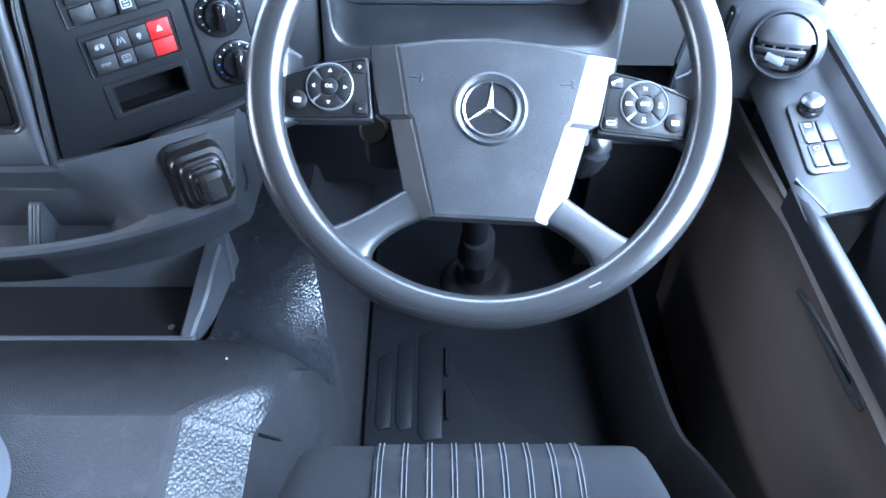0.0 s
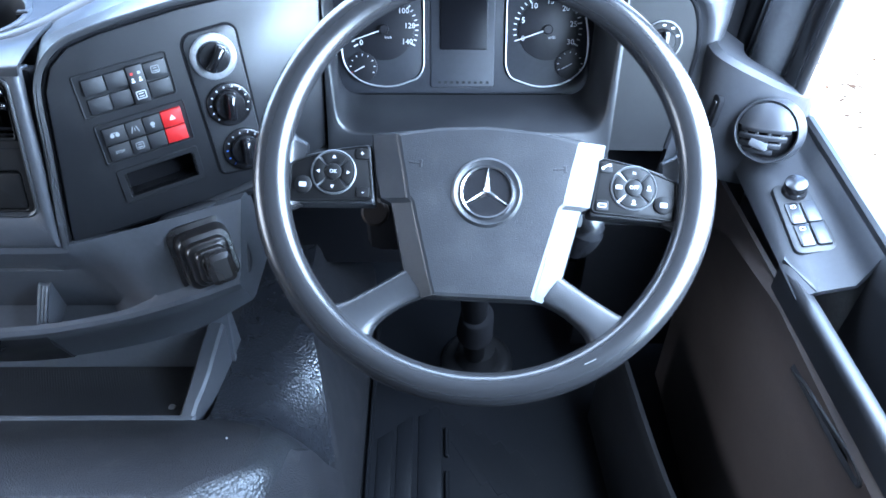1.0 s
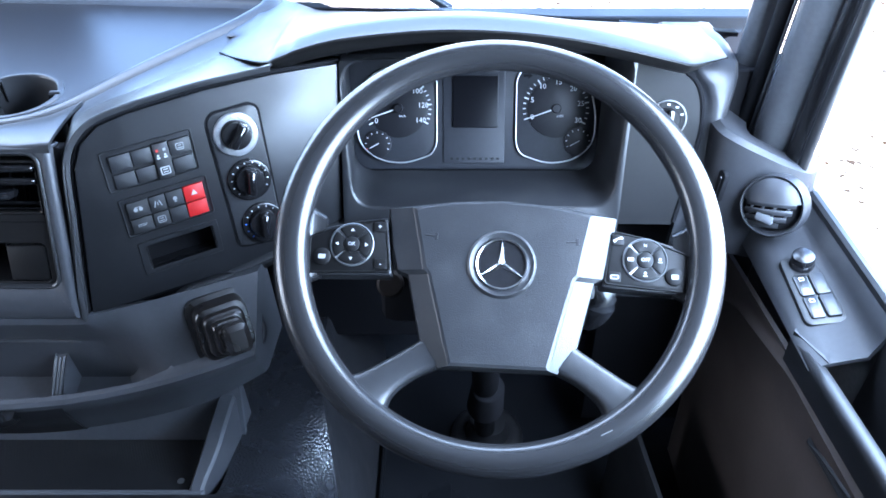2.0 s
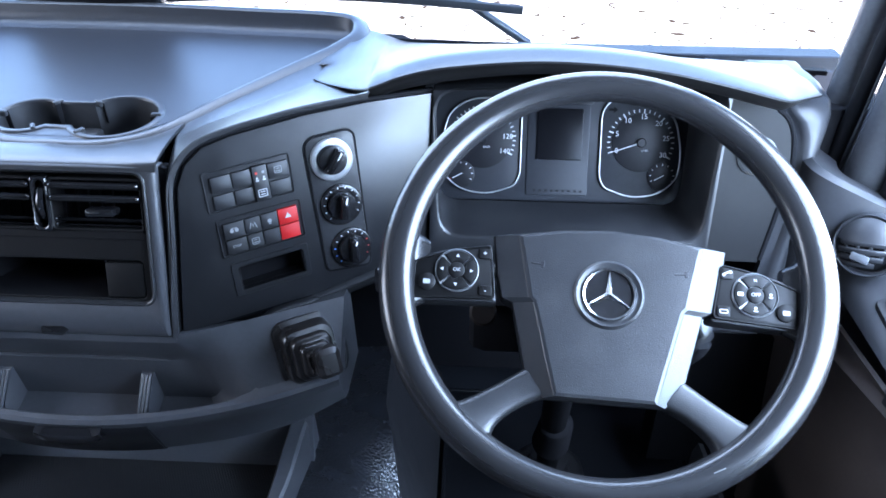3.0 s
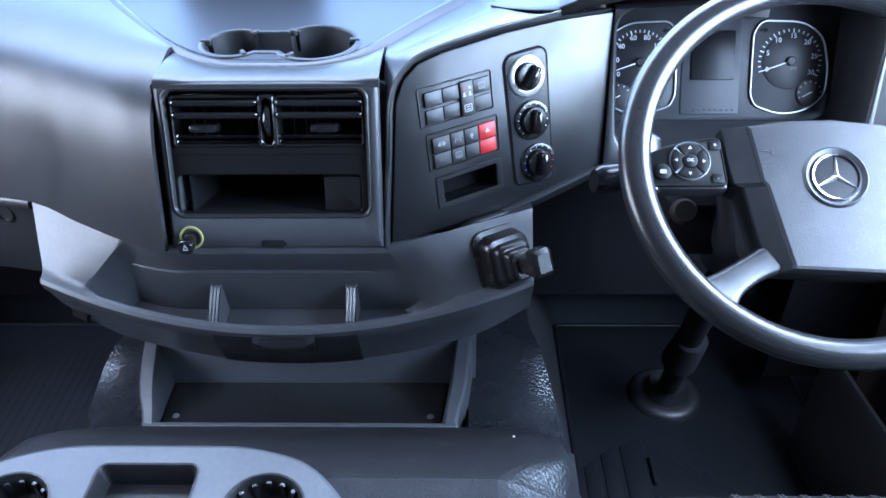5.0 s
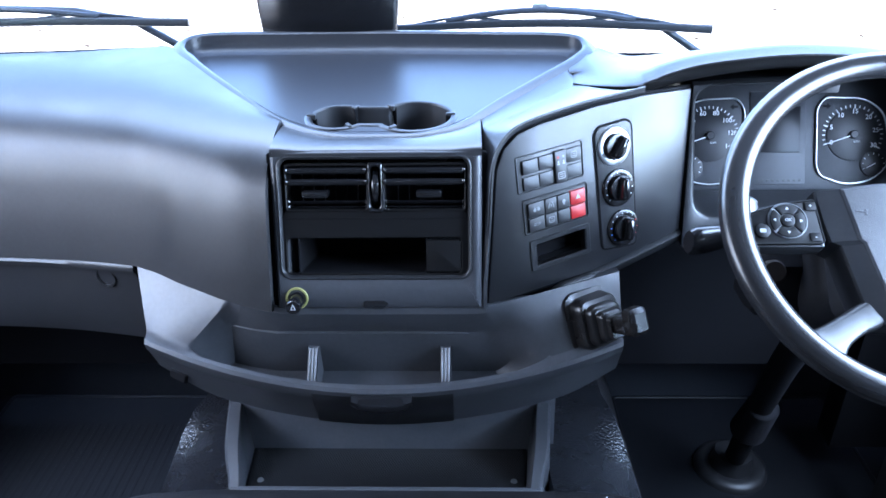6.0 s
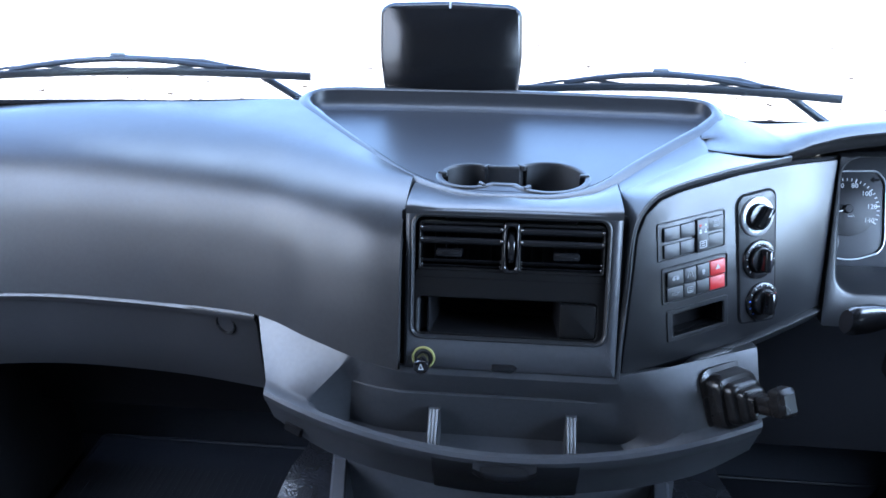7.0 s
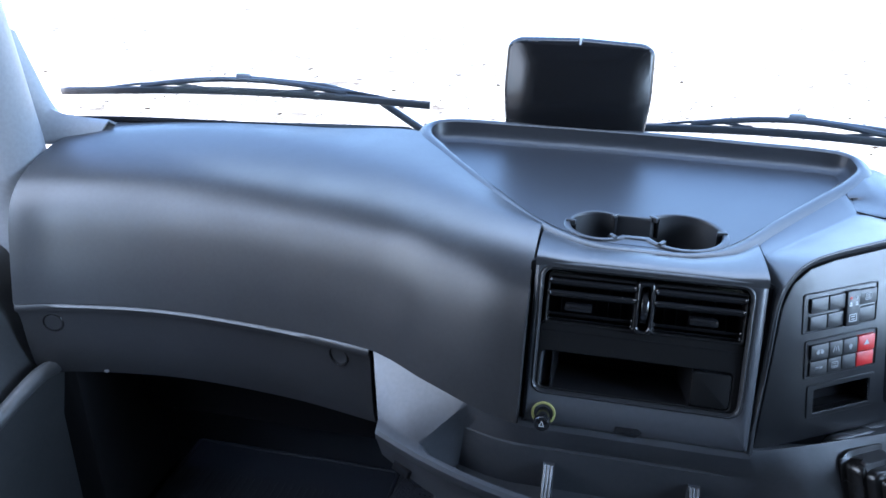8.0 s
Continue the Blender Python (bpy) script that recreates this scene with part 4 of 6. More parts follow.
def fy(z):
    return 0.778 + 0.30 * (z - 0.80)


def ry(z):
    return 0.922 + 0.505 * (z - 0.896)


bm = rings([[(x, fy(z) + 0.02, z) for x, z in outer], [(x, fy(z), z) for x, z in outer], [(x, fy(z) - 0.001, z) for x, z in inset(front, -0.004)], [(x, fy(z) + 0.003, z) for x, z in front], [(x, ry(z) - 0.004, z) for x, z in rear]], cap0=False, cap1=False)
part("well", bm, PANEL, cluster, "moulded black well round the dials", 50)
D_SHAPE = [(-0.061, 0.0), (-0.058, -0.040), (-0.030, -0.064), (0.010, -0.070), (0.050, -0.056), (0.058, -0.040), (0.058, 0.055), (0.045, 0.073), (-0.018, 0.071), (-0.050, 0.050)]


def dial(cx, cy, mirror, numbers, a0, a1, needle, units, sub):
    f = CL @ at(cx, cy)
    sh = [(p[0] * mirror, p[1]) for p in D_SHAPE]
    sh = rounded(sh if mirror > 0 else sh[::-1], 0.02, 4)
    face = part("dial_face", slab(sh, -0.004, -0.0015, 0.0005, f), DIALM, cluster, "dark dial with white marks and a thin bright rim")
    part("dial_rim", bezel(sh, inset(sh, 0.0022), -0.004, 0.002, f, 0.0006), SILVER, face, "thin silver rim", 60)
    hx, hy = 0.001, 0.0115
    d = f @ at(hx, hy)
    part("dial_disc", lathe([(0.042, -0.003), (0.042, 0.0), (0.0405, 0.0006)], d, 44), DIALDISC, face)
    n = len(numbers)
    for i in range((n - 1) * 4 + 1):
        a = radians(a0 + (a1 - a0) * i / ((n - 1) * 4))
        major = i % 4 == 0
        ln, wd = (0.0060, 0.0009) if major else (0.0036, 0.0007)
        part("dial_mark", box((-ln, -wd, 0), (ln * 0.2, wd, 0.0003), d @ at(0.0475 * math.cos(a), 0.0475 * math.sin(a), -0.0008, math.degrees(a)), 0.0002), WHITE, face, smooth=0)
        if major and numbers[i // 4]:
            part("dial_number", lettering(numbers[i // 4], 0.0105, d @ at(0.0365 * math.cos(a), 0.0375 * math.sin(a), 0.0010)), WHITE, face, smooth=0)
    part("dial_units", lettering(units, 0.0050, d @ at(0.006, -0.011, 0.001)), WHITE, face, smooth=0)
    nd = d @ at(0, 0, 0.004, needle)
    part("needle", rings([flat([(-0.006, -0.0012), (0.047, -0.0004), (0.047, 0.0004), (-0.006, 0.0012)], 0), flat([(-0.006, -0.0010), (0.047, -0.0002), (0.047, 0.0002), (-0.006, 0.0010)], 0.0008)], nd), WHITE, face, "thin white needle", 0)
    part("needle_cap", lathe([(0.0068, 0.0), (0.0068, 0.006), (0.0055, 0.0075)], d, 24), DIALDISC, face)
    arrow = [(0.0, -0.0045), (0.006, 0.0), (0.0, 0.0045), (0.0, 0.0018), (-0.007, 0.0018), (-0.007, -0.0018), (0.0, -0.0018)]
    arrow = [(p[0] * -mirror, p[1]) for p in arrow][::-mirror]
    part("indicator_lamp", rings([flat(arrow, -0.0014), flat(arrow, -0.0008)], f @ at(mirror * 0.040, 0.058)), HOLE, face, "unlit black arrow", 0)
    # small dial low at the side
    s = f @ at(sub[0], sub[1])
    part("small_dial", lathe([(0.0205, -0.002), (0.0205, 0.0012), (0.0195, 0.0016)], s, 32), DIALDISC, face, "small lower dial")
    for i in range(9):
        a = radians(205 - 230 * i / 8)
        part("dial_mark", box((-0.0017, -0.0005, 0), (0.0010, 0.0005, 0.0003), s @ at(0.0172 * math.cos(a), 0.0172 * math.sin(a), 0.0016, math.degrees(a)), 0.0002), REDPR if (i == 0 and sub[0] < 0) else WHITE, face, smooth=0)
    part("needle", box((-0.003, -0.0006, 0), (0.013, 0.0006, 0.0008), s @ at(0, 0, 0.0022, 208), 0.0003), WHITE, face, smooth=0)


dial(-0.113, 0.013, 1, ["0", "20", "40", "60", "80", "100", "120", "140"], 209, -27, 199, "km/h", (-0.030, -0.040))
dial(0.116, 0.013, -1, ["0", "5", "10", "15", "20", "25", "30"], 199, -27, 199, "x100", (0.034, -0.036))
part("display", slab(rrect(0.066, 0.074, 0.002, 3, 0.0, 0.034), -0.003, 0.0008, 0.0006, CL), SCREEN, cluster, "blank black display")
part("display_panel", slab(rrect(0.090, 0.150, 0.003, 3, -0.002, 0.020), -0.006, -0.0015, 0.001, CL), DIALM, cluster, "dark centre panel")
bm = bmesh.new()
for i in range(9):
    box((-0.034 + i * 0.0085, -0.050, 0), (-0.030 + i * 0.0085, -0.0465, 0.0004), CL @ at(-0.002, 0, -0.0014), 0.0002, bm)
part("warning_lamps", bm, DIALDISC, cluster, "row of unlit warning lamps", 0)
part("hood_sensor", box((0.612, 0.835, 1.020), (0.648, 0.870, 1.046)), DARK, cluster, "small dark block under the hood")

# ---- steering wheel ----
HUB = Vector((0.634, 0.5347, 0.9540))
swheel = thing("steering_wheel", tuple(HUB), "worn black four-spoke steering wheel with buttons", "steering wheel")


# the whole wheel lies in one raked plane
LEAN = radians(50.6)
RW = plane((0.6312, 0.5495, 0.9658), (1, -0.033, 0), (0, math.sin(LEAN), math.cos(LEAN)))
RM = RW @ at(0, 0, 0, -2.0)
N_R, N_T, R0 = 128, 24, 0.2069
loops = []
for i in range(N_R):
    a = 2 * math.pi * i / N_R
    lp = []
    for k in range(N_T):
        b = 2 * math.pi * k / N_T
        # a little thicker at the sides
        grip = 1.0 + 0.05 * math.cos(2 * a)
        rr = R0 + 0.0168 * grip * math.cos(b)
        lp.append((rr * math.cos(a), rr * math.sin(a), 0.0155 * math.sin(b)))
    loops.append(lp)
bm = rings(loops + [loops[0]], RM, False, False)
bmesh.ops.remove_doubles(bm, verts=bm.verts, dist=1e-6)
rim = part("rim", bm, RIM, swheel, "thick smooth black rim, worn pale at the bottom", 80)
PD = RW @ at(0.0035, -0.0192, 0.0025, -1.6)
KF = RW @ at(-0.0008, -0.0205, 0.0085, -2.0)
half = [(0.0, 0.0665), (0.06, 0.0630), (0.116, 0.0545), (0.1105, 0.014), (0.1045, -0.0085), (0.0935, -0.0130), (0.078, -0.077), (0.0585, -0.1040)]
halff = [(0.0, 0.0655), (0.05, 0.0620), (0.090, 0.0545), (0.081, 0.014), (0.0765, -0.0085), (0.0720, -0.0130), (0.0545, -0.077), (0.0480, -0.1015)]


def mirror_poly(h):
    return [(-x, y) for x, y in h] + [(x, y) for x, y in reversed(h[1:])]


po, pf = mirror_poly(half), mirror_poly(halff)


def pad_ring(pa, za, pb, zb, s):
    return [(a[0] + (b[0] - a[0]) * s, a[1] + (b[1] - a[1]) * s, za + (zb - za) * s) for a, b in zip(pa, pb)]


bm = rings([flat(inset(po, 0.004), -0.060), flat(po, -0.030), pad_ring(po, -0.0125, pf, -0.001, 0.0), pad_ring(po, -0.0098, pf, -0.0008, 0.06), pad_ring(po, -0.0098, pf, -0.0008, 0.94), pad_ring(po, -0.0098, pf, -0.0004, 1.0), flat(inset(pf, 0.003), 0.0006)], PD)
pad = part("hub_pad", bm, PAD, swheel, "grained black hub pad with bevelled cheeks", 10)
for s in (-1, 1):
    bm = bmesh.new()
    box((-0.007, -0.0008, 0), (0.006, 0.0008, 0.0005), PD @ at(s * 0.070, 0.026, 0.0006, 5 * s), 0.0003, bm)
    box((0.003, -0.0035, 0), (0.006, 0.0035, 0.0005), PD @ at(s * 0.070, 0.026, 0.0006, 5 * s), 0.0003, bm)
    part("horn_sign", bm, DARK, pad, "moulded horn sign", 0)
# the round badge: a ring with three arms
dish = part("badge_dish", lathe([(0.0335, -0.002), (0.0345, 0.0006), (0.0335, 0.0022), (0.0318, 0.0034), (0.0285, 0.0020), (0.0262, 0.0008), (0.0255, 0.0)], PD, 48), PAD, pad, "round raised badge dish", 50)
badge = part("badge", lathe([(0.0262, 0.0005), (0.0262, 0.0030), (0.0252, 0.0040), (0.0238, 0.0034), (0.0234, 0.0005)], PD, 48), CHROME, dish, "chrome ring with three arms", 50)
for a in (90, 210, 330):
    f = PD @ at(0, 0, 0.001, a)
    bm = bmesh.new()
    v = [bm.verts.new(f @ Vector(p)) for p in ((0.0, 0.0032, 0), (0.0, -0.0032, 0), (0.0245, -0.0006, 0), (0.0245, 0.0006, 0), (0.0, 0.0, 0.0030), (0.0245, 0.0, 0.0016))]
    for q in ((0, 4, 5, 3), (1, 2, 5, 4), (3, 5, 2)):
        bm.faces.new([v[i] for i in q])
    part("badge_arm", bm, CHROME, dish, "", 0)
part("badge_floor", lathe([(0.0236, -0.001), (0.0236, 0.0010)], PD, 40), SATIN, dish)
# upper spokes that carry the keys
for s, word in ((-1, "left"), (1, "right")):
    def q(pts):
        r = [(s * x, y) for x, y in pts]
        return r if s > 0 else r[::-1]
    arm = rounded(q([(0.104, -0.014), (0.192, -0.018), (0.194, 0.028), (0.150, 0.040), (0.112, 0.047)]), 0.005)
    spoke = part("upper_spoke", slab(arm, -0.040, -0.0175, 0.004, KF), PAD, swheel, "black spoke that carries a key field")
    root = []
    for x, y0, y1, z0, z1 in ((0.176, -0.018, 0.046, -0.034, -0.0185), (0.187, -0.024, 0.052, -0.032, -0.0165), (0.196, -0.038, 0.066, -0.026, -0.010), (0.203, -0.058, 0.084, -0.016, 0.000)):
        root.append([(s * x, y, z) for y, z in rrect(y1 - y0, z1 - z0, (z1 - z0) * 0.45, 4, (y0 + y1) / 2, (z0 + z1) / 2)])
    part("rim_root", rings(root, KF), RIM, spoke, "flared root of the spoke", 60)
    keyp = rounded(q([(0.1075, -0.0095), (0.187, -0.0140), (0.1885, 0.0220), (0.150, 0.0360), (0.1150, 0.0425)]), 0.004)
    field = part("key_field", slab(keyp, -0.019, -0.0135, 0.0012, KF), LAMPP, spoke, "black field of wheel buttons")
    part("field_edge", bezel(inset(keyp, -0.0014), keyp, -0.019, -0.0128, KF, 0.0003), LAMPP, field)
    c = KF @ at(s * 0.1465, 0.0150, -0.0135)
    part("key_ring", lathe([(0.0225, -0.001), (0.0225, 0.0014), (0.0215, 0.0020), (0.0208, 0.0008)], c, 40), DIMSIL, field, "thin bright ring", 60)
    for k in range(4):
        pts = [(0.0088 * math.cos(radians(90 * k + 49 + 82 * i / 6)), 0.0088 * math.sin(radians(90 * k + 49 + 82 * i / 6))) for i in range(7)] + [(0.0200 * math.cos(radians(90 * k + 131 - 82 * i / 8)), 0.0200 * math.sin(radians(90 * k + 131 - 82 * i / 8))) for i in range(9)]
        b = part("key", slab(pts[::-1], -0.001, 0.0026, 0.0007, c), LAMPP, field, "quarter-ring button")
        a = radians(90 * k + 90)
        g = c @ at(0.0145 * math.cos(a), 0.0145 * math.sin(a), 0.0028)
        if s < 0:
            tri = [(0.0022 * math.cos(a + 2.094 * i), 0.0022 * math.sin(a + 2.094 * i)) for i in range(3)]
            part("sign", rings([flat(tri, 0), flat(tri, 0.0003)], g), WHITE, b, smooth=0)
        elif k in (2, 3):
            bm = box((-0.0022, -0.0022, 0), (0.0022, -0.0012, 0.0003), g, 0.0002)
            lathe([(0.0014, 0), (0.0014, 0.0003)], g @ at(0, 0.0012), 12, bm)
            part("sign", bm, WHITE, b, smooth=0)
        elif k == 1:
            part("sign", box((-0.0030, -0.0018, 0), (0.0030, 0.0018, 0.0003), g, 0.0002), WHITE, b, smooth=0)
        else:
            part("sign", lettering("N", 0.0042, g), WHITE, b, smooth=0)
    b = part("centre_key", lathe([(0.0080, -0.001), (0.0080, 0.0030), (0.0070, 0.0036)], c, 28), LAMPP, field, "round centre button")
    part("letters", lettering("OK" if s < 0 else "OFF", 0.0052, c @ at(0, 0, 0.0038)), WHITE, b, smooth=0)
    r = KF @ at(s * 0.1755, 0.0010 if s < 0 else -0.0005, -0.0135)
    b = part("round_key", lathe([(0.0088, -0.001), (0.0088, 0.0022), (0.0078, 0.0030)], r, 24), LAMPP, field, "small round button")
    part("sign", box((-0.0036, -0.0026, 0), (0.0036, 0.0022, 0.0003), r @ at(0, 0, 0.0030), 0.0008), GREYPR, b, smooth=0)
    for y, txt in ((0.0345, "+"), (-0.0035, "-")):
        e = KF @ at(s * 0.1195 if y > 0 else s * 0.1165, y, -0.0135)
        b = part("corner_key", slab(rrect(0.0125, 0.0105, 0.002, 3), -0.001, 0.0014, 0.0006, e), LAMPP, field)
        if s < 0:
            part("sign", lettering(txt, 0.0075, e @ at(0, 0, 0.0017)), WHITE, b, smooth=0)
        elif y > 0:
            bm = box((-0.0036, -0.0008, 0), (0.0036, 0.0008, 0.0003), e @ at(0, 0.001, 0.0015, 28), 0.0002)
            box((-0.0012, -0.0014, 0), (0.0012, 0.0014, 0.0003), e @ at(-0.0032, -0.0012, 0.0015, 28), 0.0002, bm)
            box((-0.0012, -0.0014, 0), (0.0012, 0.0014, 0.0003), e @ at(0.0036, 0.0020, 0.0015, 28), 0.0002, bm)
            part("sign", bm, WHITE, b, smooth=0)
        else:
            part("sign", bezel(rrect(0.0085, 0.0042, 0.0015, 3), rrect(0.0066, 0.0024, 0.0008, 3), 0.0013, 0.0018, e, 0.0001), WHITE, b, smooth=0)
    # lower spokes: flat arms that widen into the rim
    lo = []
    hi_edge = spline([(0.076, -0.076, 0), (0.108, -0.097, 0), (0.136, -0.1125, 0), (0.154, -0.1130, 0), (0.172, -0.096, 0)], 4)
    lo_edge = spline([(0.0560, -0.1030, 0), (0.080, -0.1150, 0), (0.101, -0.134, 0), (0.1045, -0.156, 0), (0.090, -0.177, 0)], 4)
    for t in range(17):
        u = t / 16
        a, b_ = hi_edge[t].to_2d(), lo_edge[t].to_2d()
        prof = []
        for k_ in range(15):
            w = math.pi * k_ / 14
            c_, s_ = math.cos(w), math.sin(w)
            f_ = 0.5 - 0.5 * math.copysign(abs(c_) ** 0.40, c_)
            p_ = a.lerp(b_, f_)
            # from the pad's edge down into the rim's own plane
            z = -0.009 + 0.012 * smooth(0.0, 0.9, u)
            prof.append((s * p_.x, p_.y, z - 0.020 + 0.0215 * s_ ** 0.40))
        lo.append(prof)
    part("lower_spoke", rings(lo, PD), PAD, swheel, "flat black lower spoke", 80)
part("hub_back", slab(rrect(0.15, 0.13, 0.03, 5, 0, -0.02), -0.095, -0.045, 0.01, PD), DARK, swheel, "black housing behind the pad")
SCUFF = mat("scuffed_skin", (0.10, 0.10, 0.10), 0.6)
part("rim_nick", box((-0.0005, -0.006, 0), (0.0005, 0.006, 0.0005), RM @ at(0.2045 * math.cos(radians(-58.5)), 0.2045 * math.sin(radians(-58.5)), 0.0156, -62), 0.0003), SCUFF, swheel, "pale scratch on the rim", 0)

# ---- steering column with its stalks ----
column = thing("steering_column", (0.632, 0.80, 0.17), "black steering column with stalks and a ribbed boot", "steering column")
CF = plane((0.632, 0.61, 0.885), (1, 0, 0), (0, 0.62, 0.78))
part("shroud", rings([flat(rrect(0.13, 0.12, 0.03, 5, 0, -0.005), 0.02), flat(rrect(0.15, 0.14, 0.035, 5, 0, -0.01), -0.02), flat(rrect(0.13, 0.12, 0.035, 5, 0, -0.02), -0.12), flat(rrect(0.09, 0.09, 0.03, 5, 0, -0.05), -0.20)], CF), DARK, column, "rounded column shroud", 60)
part("shaft", tube([(0.634, 0.70, 0.74), (0.644, 0.78, 0.58), (0.652, 0.845, 0.42), (0.660, 0.905, 0.24)], [0.026, 0.024, 0.022, 0.020], 18, up=(1, 0, 0)), HOLE, column)
prof = []
for i in range(9):
    prof += [(0.034 - 0.0006 * i, 0.0115 * i), (0.028 - 0.0006 * i, 0.0115 * i + 0.0058)]
part("bellows", lathe(prof, plane((0.656, 0.872, 0.345), (1, 0, 0), (0, 0.93, 0.36)), 28), HOLE, column, "ribbed rubber bellows", 60)
part("floor_ring", lathe([(0.075, 0.0), (0.072, 0.016), (0.060, 0.024), (0.044, 0.020), (0.036, 0.05)], pose(0.668, 0.934, 0.172), 36), DARK, column, "round rubber floor ring", 50)
L_ST = tube(spline([(0.575, 0.635, 0.905), (0.50, 0.632, 0.905), (0.43, 0.625, 0.903)], 4), 0.009, 12)
lst = part("left_stalk", L_ST, DARK, column, "black control stalk")
part("stalk_end", tube(spline([(0.445, 0.628, 0.903), (0.42, 0.622, 0.902), (0.395, 0.612, 0.904)], 4), [0.010, 0.011, 0.012, 0.0125, 0.013, 0.013, 0.013, 0.0125, 0.010], 14, 1.5), SATIN, lst, "flattened twist end")
r_st = part("right_stalk", tube(spline([(0.66, 0.600, 0.885), (0.70, 0.590, 0.880), (0.728, 0.580, 0.884)], 4), 0.016, 14), SATIN, column, "black short stalk")
part("stalk_cap", tube([(0.715, 0.585, 0.880), (0.737, 0.578, 0.890)], [0.018, 0.015], 16), PANEL, r_st)
BARREL = mat("barrel_plastic", (0.014, 0.010, 0.008), 0.7, grain=800, bump=0.1, spec=0.2)
g_st = part("gear_stalk", tube(spline([(0.690, 0.615, 0.862), (0.738, 0.612, 0.866), (0.757, 0.608, 0.845), (0.744, 0.604, 0.806)], 5), [0.012] * 6 + [0.014, 0.016, 0.018, 0.0195, 0.0205, 0.021, 0.0205, 0.019, 0.016, 0.010], 16), SATIN, column, "curved black stalk")
part("stalk_tip", tube([(0.755, 0.612, 0.850), (0.80, 0.606, 0.853), (0.822, 0.602, 0.856)], [0.0045, 0.004, 0.003], 10), SATIN, g_st, "thin bar")
part("ignition_knob", lathe([(0.016, 0), (0.016, 0.012), (0.013, 0.015)], plane((0.515, 0.632, 0.846), (1, 0, 0), (0, 0.6, 0.8)), 24), BARREL, column, "round black barrel")
part("lever_plate", box((0.500, 0.640, 0.760), (0.600, 0.720, 0.868), bev=0.018), HOLE, column)

# ---- lower shelf with its dividers and drawer ----
shelf = thing("dash_shelf", (0, 0.66, 0.60), "dark grey bowed storage shelf with two dividers", "shelf")


def rim_y(x):
    q = (x / 0.335) ** 2
    return 0.574 + 0.060 * q


def rim_z(x):
    return 0.696 + 0.036 * (x / 0.335) ** 2


def back_y(x):
    e = max(0.0, abs(x) - 0.14) / 0.23
    return 0.626 + 0.100 * e ** 1.15


secs = []
XS = [-0.372, -0.366, -0.35, -0.33, -0.31, -0.29, -0.27, -0.25, -0.2385, -0.234, -0.232, -0.219, -0.217, -0.213, -0.20, -0.18, -0.15, -0.12, -0.09, -0.06, -0.03, 0.0]
XR = [0.03, 0.06, 0.09, 0.12, 0.140, 0.150, 0.157, 0.164, 0.171, 0.178, 0.185, 0.192, 0.200, 0.22, 0.24, 0.26, 0.28, 0.30, 0.32, 0.336]
for x0_ in XS + XR:
    ends = (0.234, 0.219, 0.372) if x0_ < 0 else (0.200, 0.148, 0.336)
    bz_ = 0.797 + 0.004 * smooth(0.1, 0.3, abs(x0_))
    open_ = 1.0 if abs(x0_) <= ends[1] else (0.0 if abs(x0_) >= ends[0] else 1.0 - (abs(x0_) - ends[1]) / (ends[0] - ends[1]))
    if x0_ > 0:
        open_ = smooth(0.0, 1.0, open_)
    w_ = abs(x0_) / ends[0] if abs(x0_) < ends[0] else max(0.0, (ends[2] - abs(x0_)) / (ends[2] - ends[0]))
    sgn = -1 if x0_ < 0 else 1

    def slant(s, x0_=x0_, w_=w_, sgn=sgn):
        return x0_ + sgn * w_ * (-0.026 + 0.072 * s) + (0.029 * s * smooth(0.25, 0.372, abs(x0_)) if x0_ < 0 else 0.0)
    xb, xf = slant(0.0), slant(1.0)
    ry_, rz_, by_ = rim_y(xf), rim_z(xf), back_y(xb)
    # the closed ends slope straight from the back edge to the rim; the middle is sunk
    flat_pts = [Vector((slant(s), by_, bz_)).lerp(Vector((slant(s), ry_ + 0.014, rz_ + 0.004)), s) for s in (0, 0.06, 0.16, 0.34, 0.38, 0.62, 0.8, 0.93, 0.98)]
    sunk = [Vector(p) for p in ((xb, by_, bz_), (slant(0.05), by_ - 0.003, bz_ - 0.010), (slant(0.15), by_ + 0.004, bz_ - 0.035), (slant(0.3), by_ + 0.0087 + 0.0042 * (1 - smooth(0.07, 0.135, abs(x0_) * (1.0 if x0_ > 0 else 0.62))), 0.7475), (slant(0.36), by_ + 0.0085, 0.7462), (slant(0.5), by_ + 0.018, 0.672), (slant(0.8), ry_ + 0.030, 0.664), (slant(0.92), ry_ + 0.017, 0.670), (slant(0.98), ry_ + 0.013, rz_ - 0.004))]
    top = [a.lerp(b, open_) for a, b in zip(flat_pts, sunk)]
    e = smooth(0.25, 0.37, abs(xf))
    outs = [Vector(p) for p in ((xf, ry_ + 0.008, rz_ + 0.001), (xf, ry_ + 0.002, rz_ - 0.001), (xf, ry_ - 0.002, rz_ - 0.006), (xf, ry_ + 0.0015, rz_ - 0.023 * (1 - 0.2 * e)), (xf, ry_ + 0.005, rz_ - 0.027 * (1 - 0.2 * e)), (xf, ry_ + 0.027, rz_ - 0.086 * (1 - 0.25 * e)), (xf, ry_ + 0.046, rz_ - 0.098 * (1 - 0.25 * e)), (xf, ry_ + 0.14, rz_ - 0.090))]
    secs.append([tuple(p) for p in top + outs + [Vector((xf, by_ + 0.04, bz_ - 0.01))]])
part("body", rings(secs), SHELF, shelf, "bowed dark grey shelf body", 30)
